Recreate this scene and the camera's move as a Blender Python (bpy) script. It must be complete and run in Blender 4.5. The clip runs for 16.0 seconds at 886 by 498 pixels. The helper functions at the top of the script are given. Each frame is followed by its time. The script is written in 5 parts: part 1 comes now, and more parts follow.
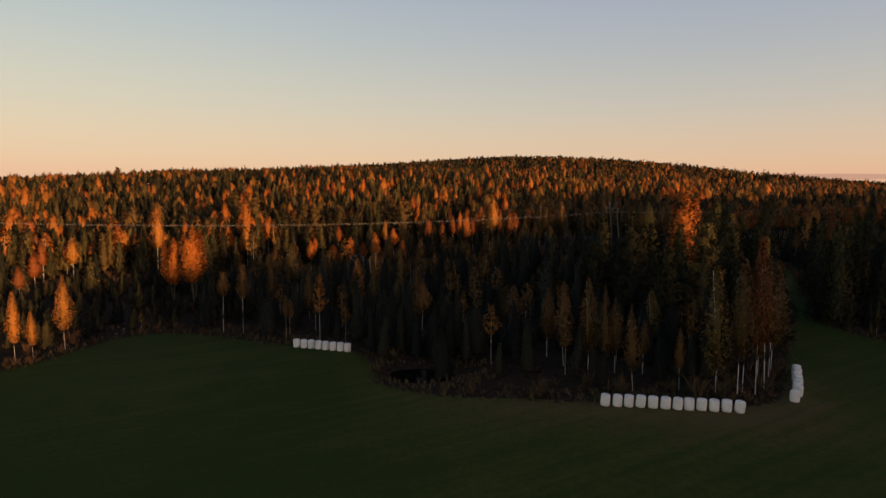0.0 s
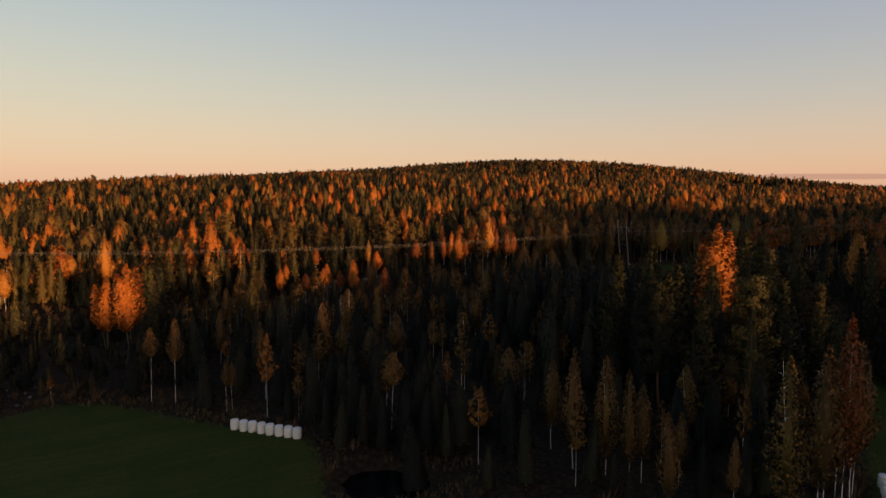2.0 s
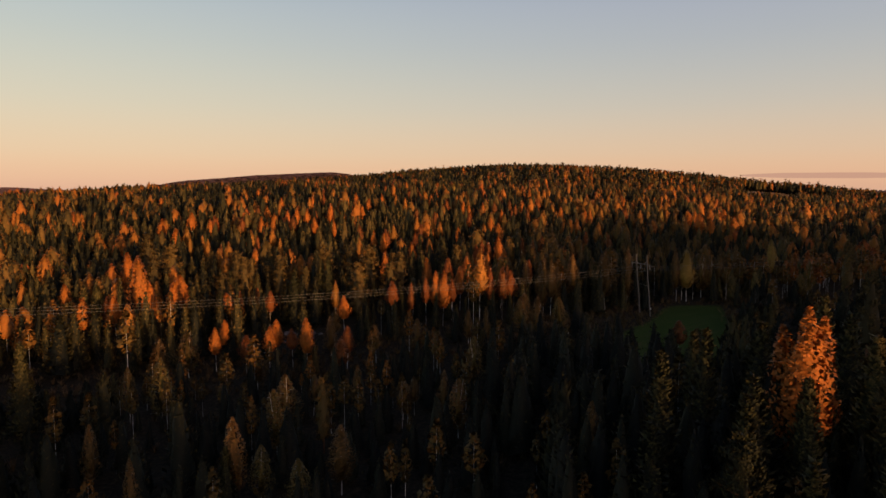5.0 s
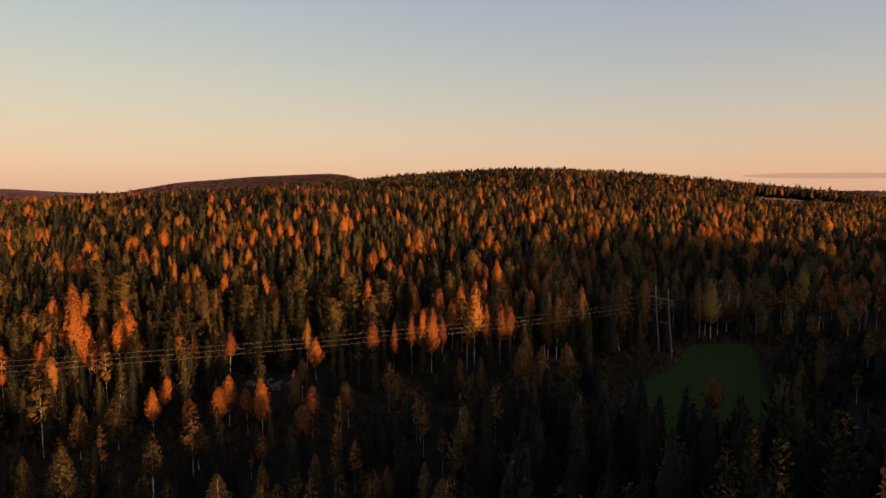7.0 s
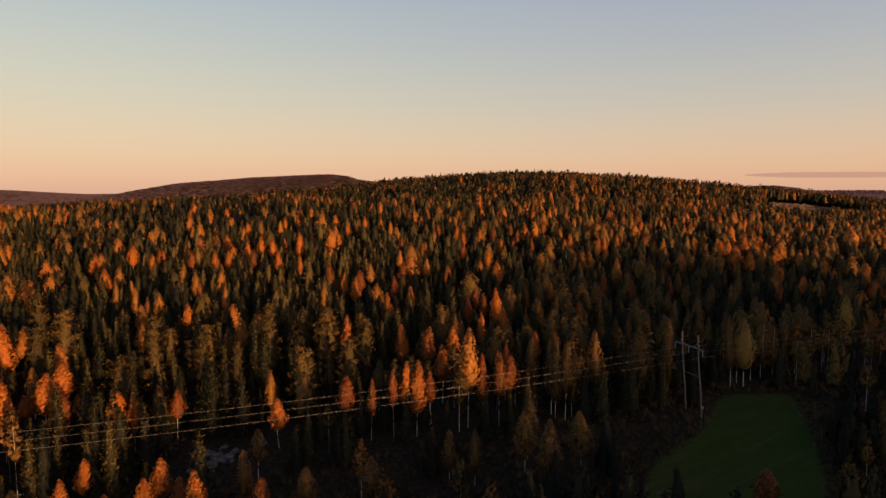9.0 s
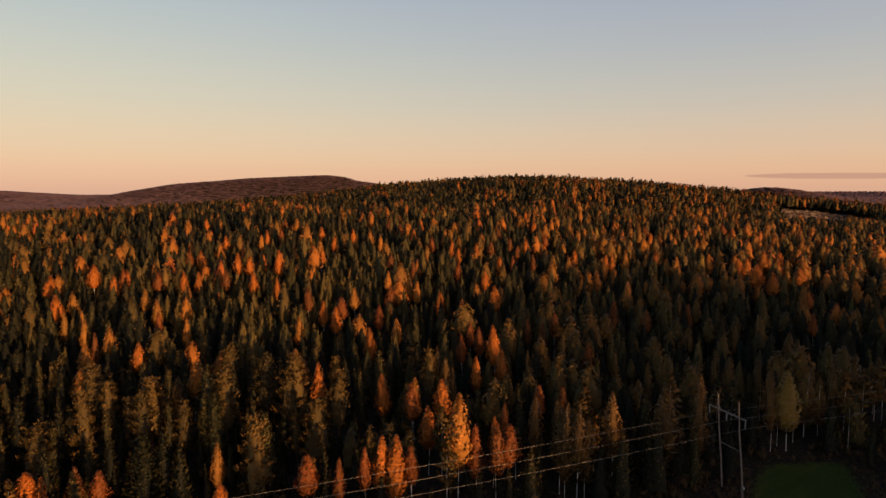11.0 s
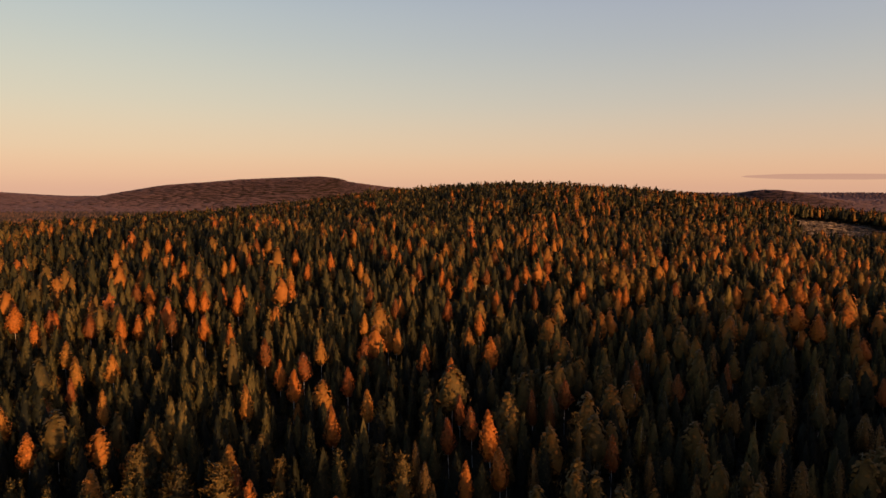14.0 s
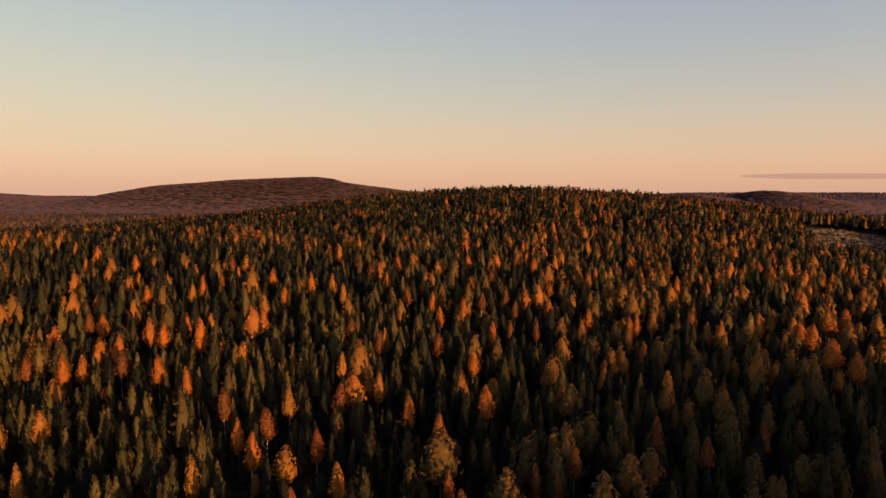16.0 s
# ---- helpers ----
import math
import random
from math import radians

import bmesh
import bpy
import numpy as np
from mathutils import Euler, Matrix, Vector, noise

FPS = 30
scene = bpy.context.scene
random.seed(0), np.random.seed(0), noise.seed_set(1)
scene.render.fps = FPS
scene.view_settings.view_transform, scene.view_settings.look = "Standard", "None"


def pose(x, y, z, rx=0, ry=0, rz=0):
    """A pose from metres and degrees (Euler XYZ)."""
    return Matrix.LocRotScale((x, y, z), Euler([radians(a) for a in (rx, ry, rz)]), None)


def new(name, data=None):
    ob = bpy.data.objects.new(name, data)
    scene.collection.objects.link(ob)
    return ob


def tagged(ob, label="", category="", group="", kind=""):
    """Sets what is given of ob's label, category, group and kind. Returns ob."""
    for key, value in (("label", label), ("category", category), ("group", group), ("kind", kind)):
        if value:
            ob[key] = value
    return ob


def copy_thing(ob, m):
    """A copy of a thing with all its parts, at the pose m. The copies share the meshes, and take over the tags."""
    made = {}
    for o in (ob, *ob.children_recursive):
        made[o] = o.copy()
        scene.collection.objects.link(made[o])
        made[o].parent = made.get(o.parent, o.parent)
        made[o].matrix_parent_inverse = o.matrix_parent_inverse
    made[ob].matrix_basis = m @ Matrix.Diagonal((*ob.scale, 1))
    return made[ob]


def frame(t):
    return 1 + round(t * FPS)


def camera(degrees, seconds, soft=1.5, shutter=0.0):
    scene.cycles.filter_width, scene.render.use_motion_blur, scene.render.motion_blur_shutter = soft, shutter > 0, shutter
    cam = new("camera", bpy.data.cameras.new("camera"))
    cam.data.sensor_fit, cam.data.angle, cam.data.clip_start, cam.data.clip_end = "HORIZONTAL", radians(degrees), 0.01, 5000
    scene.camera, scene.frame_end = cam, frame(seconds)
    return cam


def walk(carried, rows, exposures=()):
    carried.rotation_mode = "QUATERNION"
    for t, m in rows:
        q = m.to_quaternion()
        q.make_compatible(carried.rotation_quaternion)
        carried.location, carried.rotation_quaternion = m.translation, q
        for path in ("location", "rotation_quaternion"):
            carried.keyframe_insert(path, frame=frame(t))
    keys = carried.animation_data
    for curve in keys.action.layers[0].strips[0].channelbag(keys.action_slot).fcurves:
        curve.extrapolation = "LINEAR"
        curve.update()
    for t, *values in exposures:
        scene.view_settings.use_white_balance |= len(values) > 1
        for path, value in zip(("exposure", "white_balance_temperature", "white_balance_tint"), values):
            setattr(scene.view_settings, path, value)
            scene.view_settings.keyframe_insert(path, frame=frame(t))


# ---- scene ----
import itertools

cam = camera(70.0, 16.0)
METRES, EYE, TILT, LEAN, TURN = 180.0, 24.5, -2.3, -3.05, 0.0
ROWS = [
    (0.0, 0.0, 0.0, 0.0, -0.13, -2.54, 3.02),
    (0.5, 0.0045, 0.0297, 0.0086, -0.13, -2.55, 3.02),
    (1.0, 0.0093, 0.0595, 0.0173, -0.12, -2.55, 3.04),
    (1.5, 0.0143, 0.0896, 0.0257, -0.12, -2.57, 3.07),
    (2.0, 0.0189, 0.1199, 0.0342, -0.14, -2.58, 3.07),
    (2.5, 0.0233, 0.1503, 0.0427, -0.16, -2.59, 3.09),
    (3.0, 0.028, 0.1809, 0.0511, -0.16, -2.62, 3.13),
    (3.5, 0.0327, 0.212, 0.0593, -0.15, -2.64, 3.14),
    (4.0, 0.0373, 0.2432, 0.0674, -0.17, -2.67, 3.16),
    (6.5, 0.0578, 0.3944, 0.1086, -0.13, -2.72, 3.2),
    (7.0, 0.0617, 0.4247, 0.1166, -0.12, -2.72, 3.2),
    (7.5, 0.0653, 0.4546, 0.125, -0.09, -2.75, 3.21),
    (8.0, 0.0696, 0.4843, 0.133, -0.02, -2.75, 3.25),
    (8.5, 0.0736, 0.5135, 0.1419, 0.0, -2.77, 3.24),
    (9.0, 0.0774, 0.5427, 0.1507, 0.02, -2.82, 3.24),
    (11.5, 0.094, 0.6885, 0.1904, -0.08, -2.86, 3.11),
    (12.0, 0.097, 0.7182, 0.1986, -0.13, -2.87, 3.1),
    (12.5, 0.0996, 0.7481, 0.2069, -0.18, -2.9, 3.1),
    (13.0, 0.1028, 0.7777, 0.2154, -0.21, -2.94, 3.09),
    (13.5, 0.1054, 0.8076, 0.2233, -0.31, -2.95, 3.06),
    (14.0, 0.1083, 0.8374, 0.2314, -0.39, -2.96, 3.06),
    (14.5, 0.1112, 0.8672, 0.2398, -0.47, -2.98, 3.04),
    (15.0, 0.1144, 0.8969, 0.2478, -0.53, -3.01, 3.05),
    (15.5, 0.1171, 0.9268, 0.2564, -0.65, -3.06, 3.03),
    (16.0, 0.1207, 0.9564, 0.2649, -0.72, -3.09, 3.05),
]
walk(cam, [(t, pose(0, 0, EYE, TILT, LEAN, TURN) @ pose(METRES * x, METRES * y, METRES * z, 90 + pitch, roll, yaw)) for t, x, y, z, yaw, pitch, roll in ROWS],
     exposures=[(0.0, 0.5), (16.0, 0.5)])


# ---- world, sun, exposure ----
SUN_EL, SUN_X, SUN_Y = 4.5, 0.58, -0.815        # low sun behind the drone and to its side
world = bpy.data.worlds.new("evening_sky")
scene.world = world
world.use_nodes = True
wn, wl = world.node_tree.nodes, world.node_tree.links
wn.clear()
w_out, w_bg = wn.new("ShaderNodeOutputWorld"), wn.new("ShaderNodeBackground")
w_sky = wn.new("ShaderNodeTexSky")
w_sky.sky_type, w_sky.sun_disc = "NISHITA", False
w_sky.sun_elevation, w_sky.sun_rotation = radians(SUN_EL), math.atan2(SUN_X, SUN_Y)
w_sky.air_density, w_sky.dust_density = 1.0, 2.0
w_co, w_sep = wn.new("ShaderNodeTexCoord"), wn.new("ShaderNodeSeparateXYZ")
wl.new(w_co.outputs["Generated"], w_sep.inputs[0])


def sky_ramp(stops):
    """Colours of the clear evening sky by height over the horizon."""
    r = wn.new("ShaderNodeValToRGB")
    r.color_ramp.interpolation = "B_SPLINE"
    el = r.color_ramp.elements
    while len(el) < len(stops):
        el.new(0.5)
    for e, (at, c) in zip(el, stops):
        e.position, e.color = at, (*c, 1)
    wl.new(w_sep.outputs["Z"], r.inputs[0])
    return r


warm = sky_ramp([(0.0, (0.81, 0.465, 0.325)), (0.022, (0.915, 0.55, 0.35)), (0.06, (0.915, 0.652, 0.415)), (0.13, (0.765, 0.698, 0.525)),
                 (0.22, (0.595, 0.637, 0.58)), (0.33, (0.425, 0.525, 0.62)), (0.55, (0.060, 0.100, 0.215)), (1.0, (0.024, 0.048, 0.135))])
cool = sky_ramp([(0.0, (0.77, 0.44, 0.30)), (0.022, (0.865, 0.50, 0.31)), (0.06, (0.825, 0.572, 0.375)), (0.13, (0.62, 0.575, 0.49)),
                 (0.22, (0.455, 0.488, 0.52)), (0.33, (0.38, 0.41, 0.54)), (0.55, (0.060, 0.096, 0.215)), (1.0, (0.024, 0.048, 0.135))])
w_side = wn.new("ShaderNodeMapRange")
w_side.interpolation_type = "SMOOTHSTEP"
w_side.inputs["From Min"].default_value, w_side.inputs["From Max"].default_value = -0.75, 0.55
wl.new(w_sep.outputs["X"], w_side.inputs["Value"])
w_mix = wn.new("ShaderNodeMix")
w_mix.data_type = "RGBA"
wl.new(w_side.outputs[0], w_mix.inputs["Factor"])
wl.new(warm.outputs[0], w_mix.inputs["A"])
wl.new(cool.outputs[0], w_mix.inputs["B"])
w_scale = wn.new("ShaderNodeMix")
w_scale.data_type, w_scale.blend_type = "RGBA", "MULTIPLY"
w_scale.inputs["Factor"].default_value = 1.0
w_scale.inputs["B"].default_value = (0.1, 0.1, 0.1, 1)
wl.new(w_sky.outputs[0], w_scale.inputs["A"])
w_all = wn.new("ShaderNodeMix")
w_all.data_type = "RGBA"
w_all.inputs["Factor"].default_value = 0.9
wl.new(w_scale.outputs["Result"], w_all.inputs["A"])
wl.new(w_mix.outputs["Result"], w_all.inputs["B"])
w_dot, w_near, w_glow = wn.new("ShaderNodeVectorMath"), wn.new("ShaderNodeMapRange"), wn.new("ShaderNodeMix")     # the bright sky round the sun
w_dot.operation, w_near.interpolation_type, w_glow.data_type, w_glow.blend_type = "DOT_PRODUCT", "SMOOTHERSTEP", "RGBA", "ADD"
w_dot.inputs[1].default_value = Vector((SUN_X, SUN_Y, math.tan(radians(SUN_EL)))).normalized()
w_near.inputs["From Min"].default_value, w_near.inputs["From Max"].default_value = 0.72, 1.0
wl.new(w_co.outputs["Generated"], w_dot.inputs[0])
wl.new(w_dot.outputs["Value"], w_near.inputs["Value"])
wl.new(w_near.outputs[0], w_glow.inputs["Factor"])
wl.new(w_all.outputs["Result"], w_glow.inputs["A"])
w_glow.inputs["B"].default_value = (0.8, 0.38, 0.18, 1)
w_glow.clamp_result = False
wl.new(w_glow.outputs["Result"], w_bg.inputs["Color"])
w_bg.inputs["Strength"].default_value = 0.707
wl.new(w_bg.outputs[0], w_out.inputs[0])

sun = new("sun", bpy.data.lights.new("sun", "SUN"))
sun.data.energy, sun.data.angle, sun.data.color = 4.6, radians(0.8), (1.0, 0.50, 0.20)
_to = Vector((-SUN_X, -SUN_Y, -math.hypot(SUN_X, SUN_Y) * math.tan(radians(SUN_EL))))
sun.matrix_world = Matrix.Translation((60, -90, 120)) @ _to.to_track_quat("-Z", "Y").to_matrix().to_4x4()

# ---- materials ----


def shader(name, rough=0.8, spec=0.2):
    m = bpy.data.materials.new(name)
    m.use_nodes = True
    n, l = m.node_tree.nodes, m.node_tree.links
    b = n["Principled BSDF"]
    b.inputs["Roughness"].default_value = rough
    b.inputs["Specular IOR Level"].default_value = spec
    return m, n, l, b


def ramp(n, stops):
    r = n.new("ShaderNodeValToRGB")
    el = r.color_ramp.elements
    while len(el) < len(stops):
        el.new(0.5)
    for e, (at, c) in zip(el, stops):
        e.position, e.color = at, (*c, 1)
    return r


def noise_node(n, l, scale, detail=4, coord="Object", stretch=None):
    t, co = n.new("ShaderNodeTexNoise"), n.new("ShaderNodeTexCoord")
    t.inputs["Scale"].default_value, t.inputs["Detail"].default_value = scale, detail
    if stretch:
        mp = n.new("ShaderNodeMapping")
        mp.inputs["Scale"].default_value = stretch
        l.new(co.outputs[coord], mp.inputs[0])
        l.new(mp.outputs[0], t.inputs["Vector"])
    else:
        l.new(co.outputs[coord], t.inputs["Vector"])
    return t


def arith(n, l, op, a, b, clamp=False):
    m = n.new("ShaderNodeMath")
    m.operation, m.use_clamp = op, clamp
    for i, v in enumerate((a, b)):
        if isinstance(v, (int, float)):
            m.inputs[i].default_value = v
        else:
            l.new(v, m.inputs[i])
    return m.outputs[0]


def bump(n, l, b, height, strength, dist):
    u = n.new("ShaderNodeBump")
    u.inputs["Strength"].default_value, u.inputs["Distance"].default_value = strength, dist
    l.new(height, u.inputs["Height"])
    l.new(u.outputs[0], b.inputs["Normal"])


def foliage(name, stops, per_tree, rough=0.65, relief=0.0):
    """Leaves or needles: the mesh's own tint, shifted from tree to tree, with clumps as relief."""
    m, n, l, b = shader(name, rough, 0.15)
    at, ob = n.new("ShaderNodeAttribute"), n.new("ShaderNodeObjectInfo")
    at.attribute_name = "tint"
    shift = arith(n, l, "MULTIPLY", arith(n, l, "SUBTRACT", ob.outputs["Random"], 0.5), per_tree)
    fac = arith(n, l, "ADD", at.outputs["Fac"], shift)
    if relief:
        t, t2 = noise_node(n, l, 1.7, 2), noise_node(n, l, 5.5, 3)
        both = arith(n, l, "ADD", arith(n, l, "MULTIPLY", t.outputs["Fac"], 0.5), arith(n, l, "MULTIPLY", t2.outputs["Fac"], 0.5))
        # tint follows the relief: hollows between clumps painted darker, like shade in them
        fac = arith(n, l, "ADD", fac, arith(n, l, "MULTIPLY", arith(n, l, "SUBTRACT", both, 0.5), 0.45))
        bump(n, l, b, both, relief, 1.5)
    r = ramp(n, stops)
    l.new(fac, r.inputs[0])
    l.new(r.outputs[0], b.inputs["Base Color"])
    return m


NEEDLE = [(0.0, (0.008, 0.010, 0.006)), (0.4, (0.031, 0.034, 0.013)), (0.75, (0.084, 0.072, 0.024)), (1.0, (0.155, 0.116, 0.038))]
# the same needles at half brightness, foreground shade put into the colour
YOUNG_SHADED_NEEDLE = [(0.0, (0.005, 0.007, 0.005)), (0.4, (0.016, 0.018, 0.009)), (0.75, (0.044, 0.040, 0.015)), (1.0, (0.085, 0.066, 0.022))]
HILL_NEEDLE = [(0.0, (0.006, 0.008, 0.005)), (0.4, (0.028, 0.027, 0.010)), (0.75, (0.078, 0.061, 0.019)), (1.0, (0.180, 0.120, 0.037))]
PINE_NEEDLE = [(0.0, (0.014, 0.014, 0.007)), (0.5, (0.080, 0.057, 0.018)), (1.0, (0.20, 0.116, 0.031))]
BIRCH_LEAF = [(0.0, (0.054, 0.043, 0.015)), (0.25, (0.112, 0.068, 0.017)), (0.5, (0.235, 0.100, 0.019)), (0.8, (0.32, 0.112, 0.021)), (1.0, (0.27, 0.072, 0.018))]
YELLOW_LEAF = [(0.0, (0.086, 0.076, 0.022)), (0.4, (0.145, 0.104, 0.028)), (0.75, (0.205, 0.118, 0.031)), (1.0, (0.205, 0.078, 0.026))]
# distant woods: evening haze put into the base colour, paler and mauve
HAZY_WOOD = [(0.0, (0.092, 0.062, 0.070)), (0.5, (0.130, 0.082, 0.084)), (1.0, (0.185, 0.105, 0.092))]
m_orange = foliage("orange_birch_leaves", [(0.0, (0.23, 0.088, 0.018)), (0.5, (0.37, 0.118, 0.020)), (1.0, (0.48, 0.146, 0.024))], 0.5)
m_golden = foliage("golden_birch_leaves", [(0.0, (0.16, 0.088, 0.020)), (0.5, (0.30, 0.132, 0.026)), (1.0, (0.43, 0.172, 0.032))], 0.5)
m_rusty = foliage("rusty_birch_leaves", [(0.0, (0.09, 0.043, 0.015)), (0.5, (0.17, 0.058, 0.016)), (1.0, (0.25, 0.066, 0.017))], 0.5)
# brown autumn leaves, dulled further to carry the shade these birches stand in
m_brown_shaded = foliage("shaded_brown_leaves", [(0.0, (0.068, 0.048, 0.018)), (0.5, (0.125, 0.074, 0.024)), (1.0, (0.19, 0.098, 0.028))], 0.5)
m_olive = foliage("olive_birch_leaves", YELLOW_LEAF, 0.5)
m_yellow = foliage("yellow_birch_leaves", [(0.0, (0.17, 0.12, 0.028)), (1.0, (0.34, 0.21, 0.045))], 0.4)
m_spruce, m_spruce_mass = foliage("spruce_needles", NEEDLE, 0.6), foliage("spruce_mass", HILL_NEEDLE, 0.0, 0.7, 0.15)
m_young_shaded_mass, m_hill_spruce = foliage("young_shaded_mass", YOUNG_SHADED_NEEDLE, 0.0, 0.7, 0.15), foliage("hill_spruce_needles", HILL_NEEDLE, 0.6)
m_young_shaded = foliage("young_shaded_needles", YOUNG_SHADED_NEEDLE, 0.6)
m_pine, m_pine_mass = foliage("pine_needles", PINE_NEEDLE, 0.5), foliage("pine_mass", PINE_NEEDLE, 0.0, 0.7, 0.15)
m_birch_mass = foliage("birch_mass", BIRCH_LEAF, 0.0, 0.7, 0.15)
m_aspen = foliage("aspen_leaves", [(0.0, (0.27, 0.10, 0.02)), (1.0, (0.42, 0.125, 0.02))], 0.3)
m_far_hazy = foliage("hazy_far_wood", HAZY_WOOD, 0.0, 0.9)
# woods of the plain, their colour lightened towards the distant haze
m_plain_hazy = foliage("hazy_plain_wood", [(0.0, (0.050, 0.038, 0.030)), (0.5, (0.115, 0.076, 0.050)), (1.0, (0.24, 0.125, 0.068))], 0.0, 0.9)
m_shrub = foliage("shrub_leaves", [(0.0, (0.055, 0.050, 0.022)), (0.5, (0.12, 0.078, 0.038)), (1.0, (0.19, 0.10, 0.05))], 0.0)
m_slash = foliage("bleached_branches", [(0.0, (0.06, 0.045, 0.035)), (0.6, (0.16, 0.12, 0.095)), (1.0, (0.48, 0.38, 0.30))], 0.0)
m_straw = foliage("dry_grass_blades", [(0.0, (0.06, 0.055, 0.018)), (0.6, (0.14, 0.105, 0.04)), (1.0, (0.22, 0.16, 0.07))], 0.0)


def bark(name, stops, scale, stretch):
    m, n, l, b = shader(name, 0.85, 0.15)
    t = noise_node(n, l, scale, 4, "Object", stretch)
    r = ramp(n, stops)
    l.new(t.outputs["Fac"], r.inputs[0])
    l.new(r.outputs[0], b.inputs["Base Color"])
    bump(n, l, b, t.outputs["Fac"], 0.4, 0.02)
    return m


m_birch_bark = bark("birch_bark", [(0.36, (0.05, 0.045, 0.04)), (0.44, (0.58, 0.56, 0.51)), (0.75, (0.78, 0.75, 0.69))], 2.2, (0.7, 0.7, 2.6))
m_pine_bark = bark("pine_bark", [(0.3, (0.06, 0.035, 0.022)), (0.7, (0.24, 0.11, 0.05))], 3.0, (2, 2, 0.6))
m_spruce_bark = bark("spruce_bark", [(0.3, (0.04, 0.033, 0.027)), (0.7, (0.11, 0.085, 0.065))], 3.0, (2, 2, 0.6))
m_aspen_bark = bark("aspen_bark", [(0.3, (0.05, 0.048, 0.035)), (0.7, (0.17, 0.16, 0.12))], 2.5, (1, 1, 1.6))
m_pole = bark("weathered_pole_wood", [(0.3, (0.11, 0.095, 0.08)), (0.7, (0.26, 0.23, 0.20))], 4.0, (4, 4, 0.25))

m_ground, n, l, b = shader("ground_cover", 0.95, 0.05)
at, head_at = n.new("ShaderNodeAttribute"), n.new("ShaderNodeAttribute")
at.attribute_name, head_at.attribute_name = "meadow", "headland"
big, fine, mid = noise_node(n, l, 0.03, 3), noise_node(n, l, 1.6, 5), noise_node(n, l, 0.16, 4)
blades = noise_node(n, l, 9.0, 3)
tilt = n.new("ShaderNodeMapping")
tilt.inputs["Rotation"].default_value = (0, 0, radians(58))
co = n.new("ShaderNodeTexCoord")
l.new(co.outputs["Object"], tilt.inputs[0])
lanes = n.new("ShaderNodeMapping")
lanes.inputs["Scale"].default_value = (1.0, 0.035, 1.0)
l.new(tilt.outputs[0], lanes.inputs[0])
streak = n.new("ShaderNodeTexNoise")
streak.inputs["Scale"].default_value, streak.inputs["Detail"].default_value = 0.85, 3
l.new(lanes.outputs[0], streak.inputs["Vector"])
wear = arith(n, l, "ADD", arith(n, l, "MULTIPLY", head_at.outputs["Fac"], 0.30), arith(n, l, "ADD", arith(n, l, "MULTIPLY", big.outputs["Fac"], 0.45), arith(n, l, "MULTIPLY", streak.outputs["Fac"], 0.48)))
wear = arith(n, l, "ADD", wear, arith(n, l, "MULTIPLY", mid.outputs["Fac"], 0.34))
detail = arith(n, l, "ADD", arith(n, l, "MULTIPLY", fine.outputs["Fac"], 0.50), arith(n, l, "MULTIPLY", blades.outputs["Fac"], 0.46))
grass = ramp(n, [(0.34, (0.040, 0.065, 0.011)), (0.52, (0.062, 0.077, 0.016)), (0.67, (0.090, 0.084, 0.022)), (0.85, (0.130, 0.098, 0.040))])
l.new(arith(n, l, "SUBTRACT", arith(n, l, "ADD", wear, detail), 0.73), grass.inputs[0])
floor_c = ramp(n, [(0.3, (0.018, 0.016, 0.009)), (0.55, (0.042, 0.031, 0.018)), (0.75, (0.078, 0.054, 0.029))])
l.new(fine.outputs["Fac"], floor_c.inputs[0])
edge = arith(n, l, "ADD", at.outputs["Fac"], arith(n, l, "MULTIPLY", arith(n, l, "SUBTRACT", fine.outputs["Fac"], 0.5), 0.5))
mp = n.new("ShaderNodeMapRange")
mp.inputs["From Min"].default_value, mp.inputs["From Max"].default_value = 0.42, 0.58
l.new(edge, mp.inputs["Value"])
mx = n.new("ShaderNodeMix")
mx.data_type = "RGBA"
l.new(mp.outputs[0], mx.inputs["Factor"])
l.new(floor_c.outputs[0], mx.inputs["A"])
l.new(grass.outputs[0], mx.inputs["B"])
l.new(mx.outputs["Result"], b.inputs["Base Color"])
bump(n, l, b, arith(n, l, "ADD", fine.outputs["Fac"], arith(n, l, "MULTIPLY", blades.outputs["Fac"], 0.4)), 0.6, 0.22)

m_wrap, n, l, b = shader("white_bale_wrap", 0.38, 0.45)
t = noise_node(n, l, 3.0, 4)
r = ramp(n, [(0.3, (0.82, 0.84, 0.76)), (0.7, (0.95, 0.96, 0.88))])
l.new(t.outputs["Fac"], r.inputs[0])
l.new(r.outputs[0], b.inputs["Base Color"])
bump(n, l, b, noise_node(n, l, 9.0, 3, "Object", (1, 1, 4)).outputs["Fac"], 0.35, 0.03)

m_rock, n, l, b = shader("pale_granite", 0.9, 0.2)
t = noise_node(n, l, 2.5, 6)
r = ramp(n, [(0.3, (0.065, 0.06, 0.055)), (0.7, (0.21, 0.195, 0.175))])
l.new(t.outputs["Fac"], r.inputs[0])
l.new(r.outputs[0], b.inputs["Base Color"])
bump(n, l, b, t.outputs["Fac"], 0.6, 0.1)

m_water, n, l, b = shader("black_pond_water", 0.25, 0.02)
b.inputs["Base Color"].default_value = (0.004, 0.004, 0.004, 1)
bump(n, l, b, noise_node(n, l, 1.5, 2).outputs["Fac"], 0.03, 0.05)
m_wire, n, l, b = shader("aluminium_conductor", 0.45, 0.5)
b.inputs["Base Color"].default_value, b.inputs["Metallic"].default_value = (0.24, 0.23, 0.21, 1), 0.3
m_glass, n, l, b = shader("insulator_glass", 0.25, 0.5)
b.inputs["Base Color"].default_value = (0.30, 0.29, 0.27, 1)
